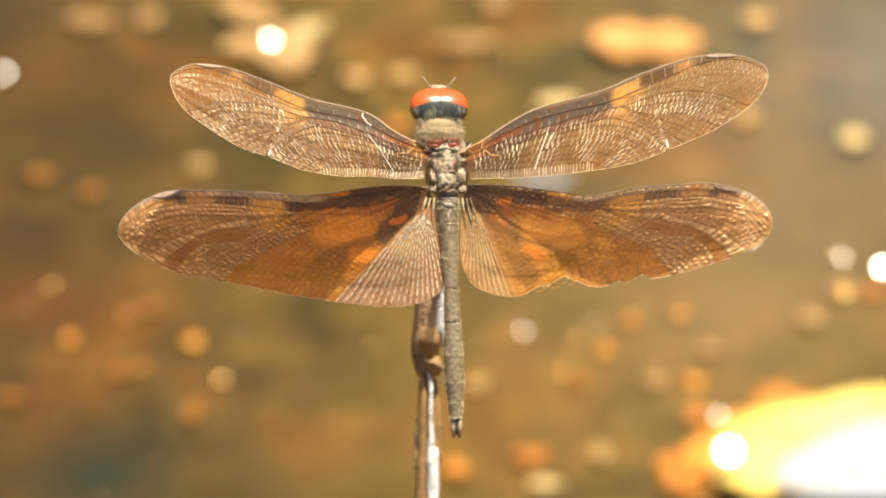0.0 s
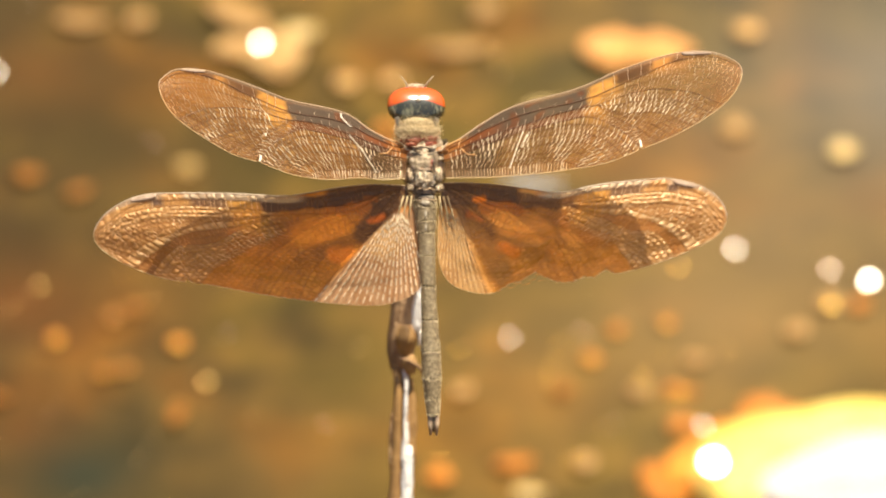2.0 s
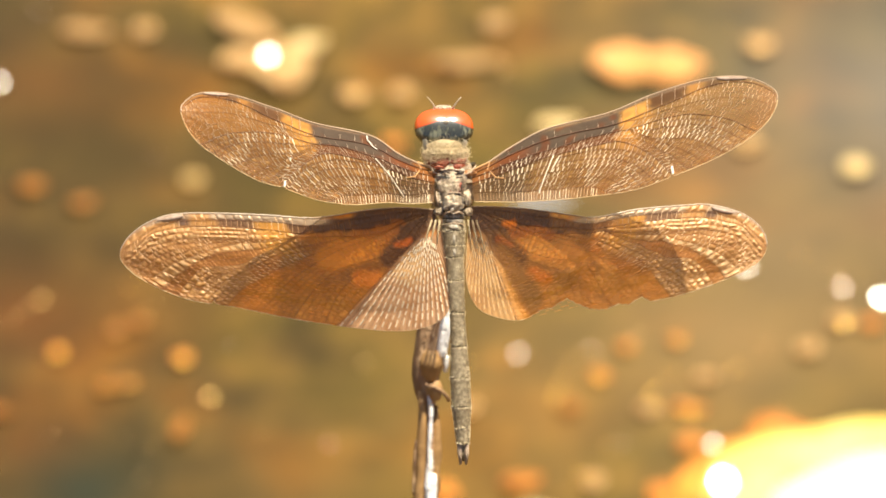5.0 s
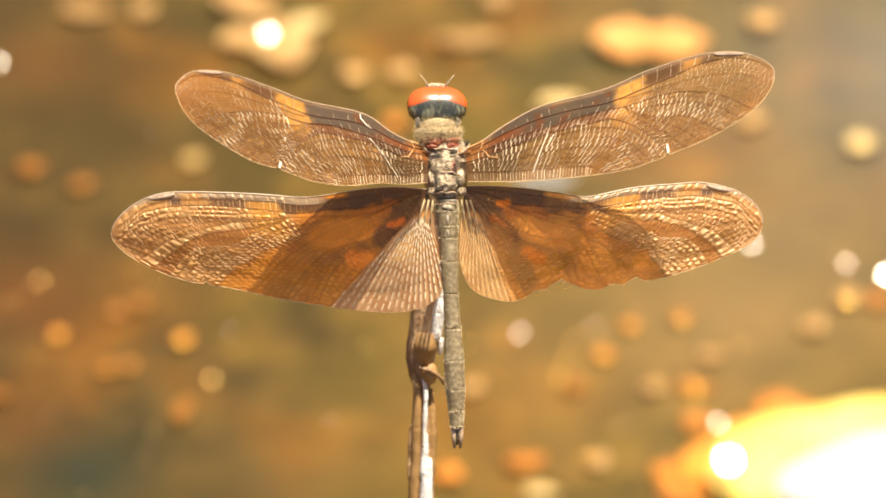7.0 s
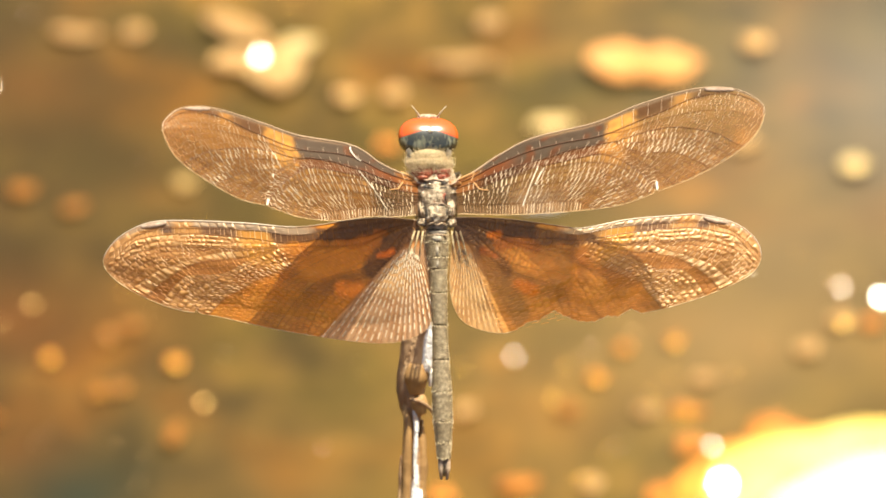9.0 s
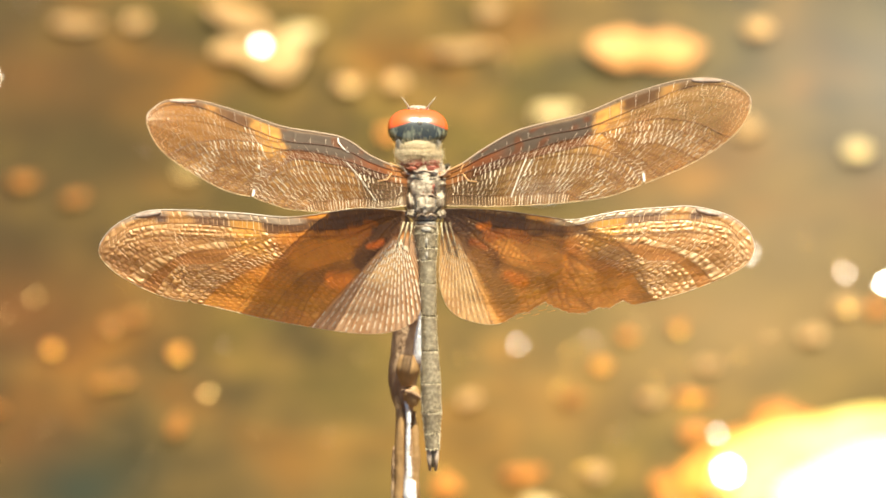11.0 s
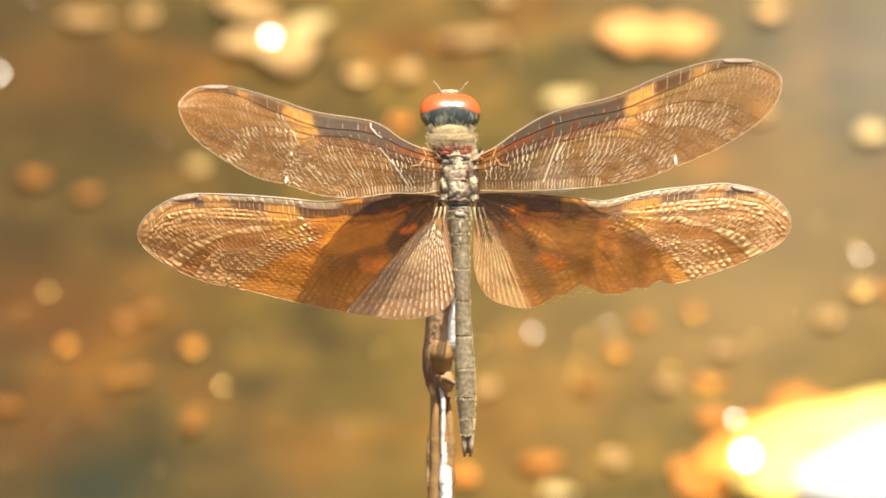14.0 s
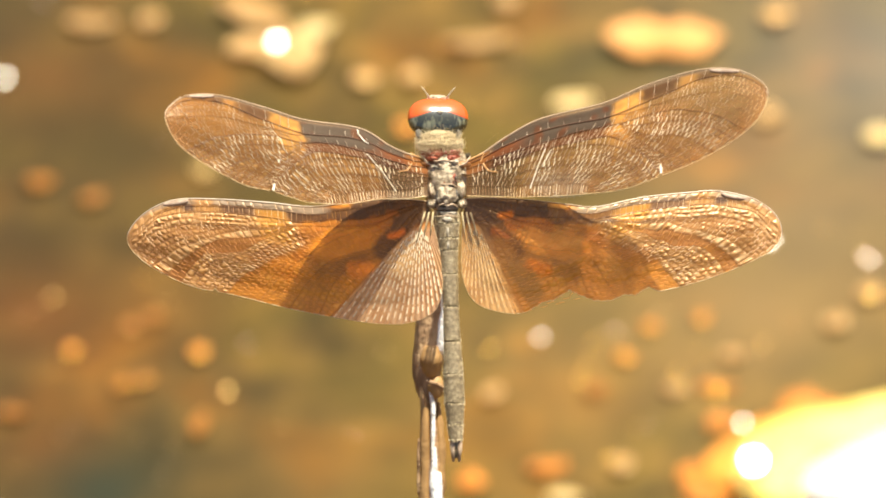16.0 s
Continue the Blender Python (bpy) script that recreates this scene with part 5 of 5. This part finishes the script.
    # legs, folded under the thorax onto the twig
    for sx in (-1, 1):
        for k, y in enumerate((2.6, 1.2, -0.2)):
            b = tube(bmesh.new(), [(sx * 1.0, y, -3.0), (sx * 2.0, y + 0.6, -8.5), (sx * 1.8 - 0.1, y - 0.4 - 0.3 * k, -17.5), (sx * 1.2 - 0.15, y - 1.2 - 0.5 * k, -24.4)], [0.3, 0.22, 0.14, 0.08], 7)
            part("leg", b, M_DARK, fly, "thin black leg")


build_body()


# --------------------------------------------------------------- moving
FLY_ROWS = [
    (0, pose(0.00025, 0.00320, 0.29551, 54.284, 1.051, -0.756)),
    (0.5, pose(0.00053, 0.00457, 0.29410, 54.327, 0.757, -0.543)),
    (1, pose(0.00019, 0.00361, 0.29415, 54.499, 0.421, -0.300)),
    (1.5, pose(0.00039, 0.00557, 0.29316, 54.526, -0.149, 0.106)),
    (2, pose(-0.00082, 0.00648, 0.29416, 54.711, 0.340, -0.241)),
    (2.5, pose(-0.00112, 0.00463, 0.29415, 54.907, -0.215, 0.151)),
    (3, pose(-0.00016, 0.00217, 0.29509, 54.653, -0.163, 0.115)),
    (3.5, pose(0.00077, 0.00211, 0.29533, 54.493, -0.541, 0.386)),
    (6, pose(0.00114, 0.00769, 0.29255, 54.855, -0.008, 0.006)),
    (6.5, pose(0.00077, 0.00632, 0.29316, 54.823, -0.249, 0.176)),
    (7, pose(0.00031, 0.00393, 0.29461, 55.000, -0.000, 0.000)),
    (7.5, pose(0.00131, 0.00287, 0.29492, 54.953, 0.476, -0.334)),
    (8, pose(0.00074, 0.00240, 0.29430, 55.403, 0.273, -0.188)),
    (8.5, pose(0.00040, 0.00390, 0.29346, 55.161, 0.427, -0.297)),
    (11, pose(-0.00113, 0.00844, 0.29026, 54.547, 1.076, -0.766)),
    (11.5, pose(-0.00013, 0.00933, 0.29077, 54.548, 1.101, -0.784)),
    (12, pose(0.00034, 0.00641, 0.29236, 54.697, 1.289, -0.912)),
    (12.5, pose(0.00134, 0.00750, 0.29037, 54.551, 1.303, -0.928)),
    (13, pose(-0.00005, 0.00841, 0.29074, 54.542, 1.488, -1.059)),
    (13.5, pose(-0.00083, 0.00862, 0.29015, 54.540, 1.512, -1.077)),
    (14, pose(0.00074, 0.00883, 0.29041, 54.686, 1.561, -1.106)),
    (14.5, pose(-0.00067, 0.01368, 0.28622, 54.912, 1.248, -0.876)),
    (15, pose(-0.00131, 0.00886, 0.29021, 54.568, 1.347, -0.959)),
    (15.5, pose(-0.00079, 0.00906, 0.29042, 54.710, 1.575, -1.115)),
    (16, pose(-0.00099, 0.01195, 0.28819, 54.567, 1.480, -1.053))]

LEFT_FOREWING_ROWS = [
    (0, pose(-0.00146, 0.00183, 0.00000, -34.600, 17.500, -3.450)),
    (0.5, pose(-0.00146, 0.00183, 0.00000, -34.786, 25.492, -3.486)),
    (1, pose(-0.00146, 0.00183, 0.00000, -33.268, 26.846, -2.641)),
    (1.5, pose(-0.00146, 0.00183, 0.00000, -28.804, 32.061, -1.450)),
    (2, pose(-0.00146, 0.00183, 0.00000, -31.079, 28.981, -0.898)),
    (2.5, pose(-0.00146, 0.00183, 0.00000, -30.303, 29.314, -0.295)),
    (3, pose(-0.00146, 0.00183, 0.00000, -31.280, 26.361, -0.123)),
    (3.5, pose(-0.00146, 0.00183, 0.00000, -31.699, 26.780, -0.640)),
    (6, pose(-0.00146, 0.00183, 0.00000, -28.424, 30.274, -0.208)),
    (6.5, pose(-0.00146, 0.00183, 0.00000, -28.321, 31.267, -0.441)),
    (7, pose(-0.00146, 0.00183, 0.00000, -28.000, 32.000, -0.000)),
    (7.5, pose(-0.00146, 0.00183, 0.00000, -26.034, 32.683, 1.552)),
    (8, pose(-0.00146, 0.00183, 0.00000, -24.212, 33.862, 2.051)),
    (8.5, pose(-0.00146, 0.00183, 0.00000, -23.742, 32.120, 2.508)),
    (11, pose(-0.00146, 0.00183, 0.00000, -24.483, 27.396, 3.202)),
    (11.5, pose(-0.00146, 0.00183, 0.00000, -24.840, 26.221, 2.896)),
    (12, pose(-0.00146, 0.00183, 0.00000, -27.402, 21.121, 1.940)),
    (12.5, pose(-0.00146, 0.00183, 0.00000, -27.550, 22.191, 2.154)),
    (13, pose(-0.00146, 0.00183, 0.00000, -26.287, 23.642, 2.312)),
    (13.5, pose(-0.00146, 0.00183, 0.00000, -25.381, 25.398, 2.999)),
    (14, pose(-0.00146, 0.00183, 0.00000, -23.412, 27.746, 3.535)),
    (14.5, pose(-0.00146, 0.00183, 0.00000, -24.602, 26.813, 3.276)),
    (15, pose(-0.00146, 0.00183, 0.00000, -23.370, 26.985, 3.719)),
    (15.5, pose(-0.00146, 0.00183, 0.00000, -25.071, 24.908, 3.521)),
    (16, pose(-0.00146, 0.00183, 0.00000, -23.690, 27.423, 4.159))]

RIGHT_FOREWING_ROWS = [
    (0, pose(0.00157, 0.00183, 0.00000, -32.428, -12.688, 1.752)),
    (0.5, pose(0.00157, 0.00183, 0.00000, -30.237, -14.250, 1.674)),
    (1, pose(0.00157, 0.00183, 0.00000, -30.382, -15.283, 1.548)),
    (1.5, pose(0.00157, 0.00183, 0.00000, -29.245, -13.225, 0.621)),
    (2, pose(0.00157, 0.00183, 0.00000, -30.033, -16.790, 1.463)),
    (2.5, pose(0.00157, 0.00183, 0.00000, -27.784, -16.993, 0.398)),
    (3, pose(0.00157, 0.00183, 0.00000, -27.531, -16.382, 0.022)),
    (3.5, pose(0.00157, 0.00183, 0.00000, -28.482, -16.033, -0.251)),
    (6, pose(0.00157, 0.00183, 0.00000, -29.299, -19.584, 0.345)),
    (6.5, pose(0.00157, 0.00183, 0.00000, -28.998, -17.937, -0.108)),
    (7, pose(0.00157, 0.00183, 0.00000, -28.000, -20.000, 0.000)),
    (7.5, pose(0.00157, 0.00183, 0.00000, -26.209, -23.110, -0.073)),
    (8, pose(0.00157, 0.00183, 0.00000, -25.112, -20.556, -1.009)),
    (8.5, pose(0.00157, 0.00183, 0.00000, -24.922, -20.805, -0.911)),
    (11, pose(0.00157, 0.00183, 0.00000, -22.744, -23.026, -1.097)),
    (11.5, pose(0.00157, 0.00183, 0.00000, -23.445, -22.579, -0.757)),
    (12, pose(0.00157, 0.00183, 0.00000, -24.149, -21.546, -0.503)),
    (12.5, pose(0.00157, 0.00183, 0.00000, -24.797, -20.487, -0.334)),
    (13, pose(0.00157, 0.00183, 0.00000, -24.601, -23.258, -0.262)),
    (13.5, pose(0.00157, 0.00183, 0.00000, -22.316, -24.564, -0.976)),
    (14, pose(0.00157, 0.00183, 0.00000, -21.587, -25.002, -1.125)),
    (14.5, pose(0.00157, 0.00183, 0.00000, -20.991, -25.229, -1.886)),
    (15, pose(0.00157, 0.00183, 0.00000, -20.379, -26.282, -2.294)),
    (15.5, pose(0.00157, 0.00183, 0.00000, -21.065, -25.683, -2.030)),
    (16, pose(0.00157, 0.00183, 0.00000, -20.004, -26.242, -2.545))]

LEFT_HINDWING_ROWS = [
    (0, pose(-0.00136, -0.00183, 0.00000, 0.843, -10.300, 0.393)),
    (0.5, pose(-0.00136, -0.00183, 0.00000, -0.011, -7.271, 1.144)),
    (1, pose(-0.00136, -0.00183, 0.00000, -0.053, -7.477, 1.157)),
    (1.5, pose(-0.00136, -0.00183, 0.00000, 0.941, -4.560, 0.904)),
    (2, pose(-0.00136, -0.00183, 0.00000, -0.052, -6.850, 1.580)),
    (2.5, pose(-0.00136, -0.00183, 0.00000, -0.052, -9.365, 0.949)),
    (3, pose(-0.00136, -0.00183, 0.00000, -0.031, -11.986, 0.648)),
    (3.5, pose(-0.00136, -0.00183, 0.00000, -1.462, -14.328, 0.082)),
    (6, pose(-0.00136, -0.00183, 0.00000, -0.058, -10.444, 0.462)),
    (6.5, pose(-0.00136, -0.00183, 0.00000, -0.013, -10.932, 0.024)),
    (7, pose(-0.00136, -0.00183, 0.00000, -0.000, -14.000, -0.000)),
    (7.5, pose(-0.00136, -0.00183, 0.00000, -0.125, -17.046, 0.406)),
    (8, pose(-0.00136, -0.00183, 0.00000, -0.007, -17.115, -0.167)),
    (8.5, pose(-0.00136, -0.00183, 0.00000, 0.004, -15.107, 0.183)),
    (11, pose(-0.00136, -0.00183, 0.00000, -0.447, -18.541, -0.257)),
    (11.5, pose(-0.00136, -0.00183, 0.00000, 0.037, -18.500, -0.405)),
    (12, pose(-0.00136, -0.00183, 0.00000, 0.120, -20.188, -0.570)),
    (12.5, pose(-0.00136, -0.00183, 0.00000, -4.606, -20.369, -0.675)),
    (13, pose(-0.00136, -0.00183, 0.00000, 0.043, -21.017, -0.687)),
    (13.5, pose(-0.00136, -0.00183, 0.00000, 0.181, -22.068, -0.925)),
    (14, pose(-0.00136, -0.00183, 0.00000, 0.130, -21.835, -0.891)),
    (14.5, pose(-0.00136, -0.00183, 0.00000, -2.174, -21.536, -0.872)),
    (15, pose(-0.00136, -0.00183, 0.00000, 0.243, -22.827, -1.408)),
    (15.5, pose(-0.00136, -0.00183, 0.00000, 0.230, -22.075, -1.295)),
    (16, pose(-0.00136, -0.00183, 0.00000, -1.769, -22.583, -1.231))]

RIGHT_HINDWING_ROWS = [
    (0, pose(0.00157, -0.00183, 0.00000, -0.382, 7.754, -0.156)),
    (0.5, pose(0.00157, -0.00183, 0.00000, -0.157, 12.796, -0.533)),
    (1, pose(0.00157, -0.00183, 0.00000, 0.510, 15.768, -0.224)),
    (1.5, pose(0.00157, -0.00183, 0.00000, 0.195, 19.709, -0.182)),
    (2, pose(0.00157, -0.00183, 0.00000, 0.620, 21.366, 0.784)),
    (2.5, pose(0.00157, -0.00183, 0.00000, 0.736, 22.602, 0.987)),
    (3, pose(0.00157, -0.00183, 0.00000, 0.926, 20.344, 0.978)),
    (3.5, pose(0.00157, -0.00183, 0.00000, 0.458, 17.467, 0.086)),
    (6, pose(0.00157, -0.00183, 0.00000, -0.293, 19.270, -0.293)),
    (6.5, pose(0.00157, -0.00183, 0.00000, -0.090, 19.304, -0.484)),
    (7, pose(0.00157, -0.00183, 0.00000, 0.000, 20.000, 0.000)),
    (7.5, pose(0.00157, -0.00183, 0.00000, 0.369, 18.303, 0.705)),
    (8, pose(0.00157, -0.00183, 0.00000, 0.347, 18.652, 0.447)),
    (8.5, pose(0.00157, -0.00183, 0.00000, 0.087, 17.187, 0.545)),
    (11, pose(0.00157, -0.00183, 0.00000, 0.240, 13.251, 0.658)),
    (11.5, pose(0.00157, -0.00183, 0.00000, 0.761, 12.037, 1.659)),
    (12, pose(0.00157, -0.00183, 0.00000, 0.665, 12.708, 1.306)),
    (12.5, pose(0.00157, -0.00183, 0.00000, 0.710, 12.752, 1.519)),
    (13, pose(0.00157, -0.00183, 0.00000, 0.953, 12.436, 1.679)),
    (13.5, pose(0.00157, -0.00183, 0.00000, 0.785, 12.226, 1.818)),
    (14, pose(0.00157, -0.00183, 0.00000, 0.818, 12.433, 1.841)),
    (14.5, pose(0.00157, -0.00183, 0.00000, 0.658, 9.804, 1.152)),
    (15, pose(0.00157, -0.00183, 0.00000, 0.643, 11.047, 1.333)),
    (15.5, pose(0.00157, -0.00183, 0.00000, 0.592, 10.729, 1.349)),
    (16, pose(0.00157, -0.00183, 0.00000, 0.713, 10.299, 1.248))]

TWIG_ROWS = [
    (0, pose(-0.02635, -0.12764, 0.00042, 0.188, -0.023, -0.006)),
    (0.5, pose(-0.02640, -0.12792, -0.00012, -0.142, 0.043, -0.008)),
    (1, pose(-0.02643, -0.12811, -0.00050, 0.013, -0.014, 0.006)),
    (1.5, pose(-0.02643, -0.12809, -0.00047, -0.378, 0.033, 0.018)),
    (2, pose(-0.02633, -0.12754, 0.00059, -0.442, -0.173, 0.130)),
    (2.5, pose(-0.02640, -0.12795, -0.00018, -0.149, -0.221, 0.127)),
    (3, pose(-0.02642, -0.12803, -0.00035, 0.318, -0.083, 0.012)),
    (3.5, pose(-0.02640, -0.12791, -0.00012, 0.348, 0.062, -0.064)),
    (6, pose(-0.02639, -0.12786, -0.00002, -0.765, 0.161, -0.012)),
    (6.5, pose(-0.02640, -0.12792, -0.00013, -0.498, 0.094, -0.002)),
    (7, pose(-0.02638, -0.12785, -0.00000, -0.000, 0.000, 0.000)),
    (7.5, pose(-0.02639, -0.12790, -0.00010, 0.192, 0.155, -0.096)),
    (8, pose(-0.02646, -0.12827, -0.00082, 0.219, 0.072, -0.057)),
    (8.5, pose(-0.02647, -0.12832, -0.00091, -0.089, 0.030, -0.007)),
    (11, pose(-0.02653, -0.12874, -0.00166, -1.076, -0.164, 0.186)),
    (11.5, pose(-0.02646, -0.12829, -0.00082, -1.174, -0.013, 0.117)),
    (12, pose(-0.02646, -0.12825, -0.00076, -0.578, 0.037, 0.035)),
    (12.5, pose(-0.02656, -0.12880, -0.00178, -0.917, 0.227, -0.032)),
    (13, pose(-0.02650, -0.12850, -0.00122, -1.031, -0.000, 0.097)),
    (13.5, pose(-0.02653, -0.12873, -0.00164, -1.114, -0.114, 0.164)),
    (14, pose(-0.02650, -0.12852, -0.00125, -1.124, 0.130, 0.037)),
    (14.5, pose(-0.02662, -0.12925, -0.00251, -2.250, -0.027, 0.226)),
    (15, pose(-0.02652, -0.12867, -0.00154, -1.148, -0.192, 0.207)),
    (15.5, pose(-0.02650, -0.12852, -0.00125, -1.161, -0.113, 0.168)),
    (16, pose(-0.02654, -0.12882, -0.00176, -1.807, -0.109, 0.228))]


def motions():
    walk(fly, FLY_ROWS)
    walk(left_forewing, LEFT_FOREWING_ROWS)
    walk(right_forewing, RIGHT_FOREWING_ROWS)
    walk(left_hindwing, LEFT_HINDWING_ROWS)
    walk(right_hindwing, RIGHT_HINDWING_ROWS)
    walk(twig, [(t, pose(0, 0.0074, -0.0051) @ m) for t, m in TWIG_ROWS])


motions()
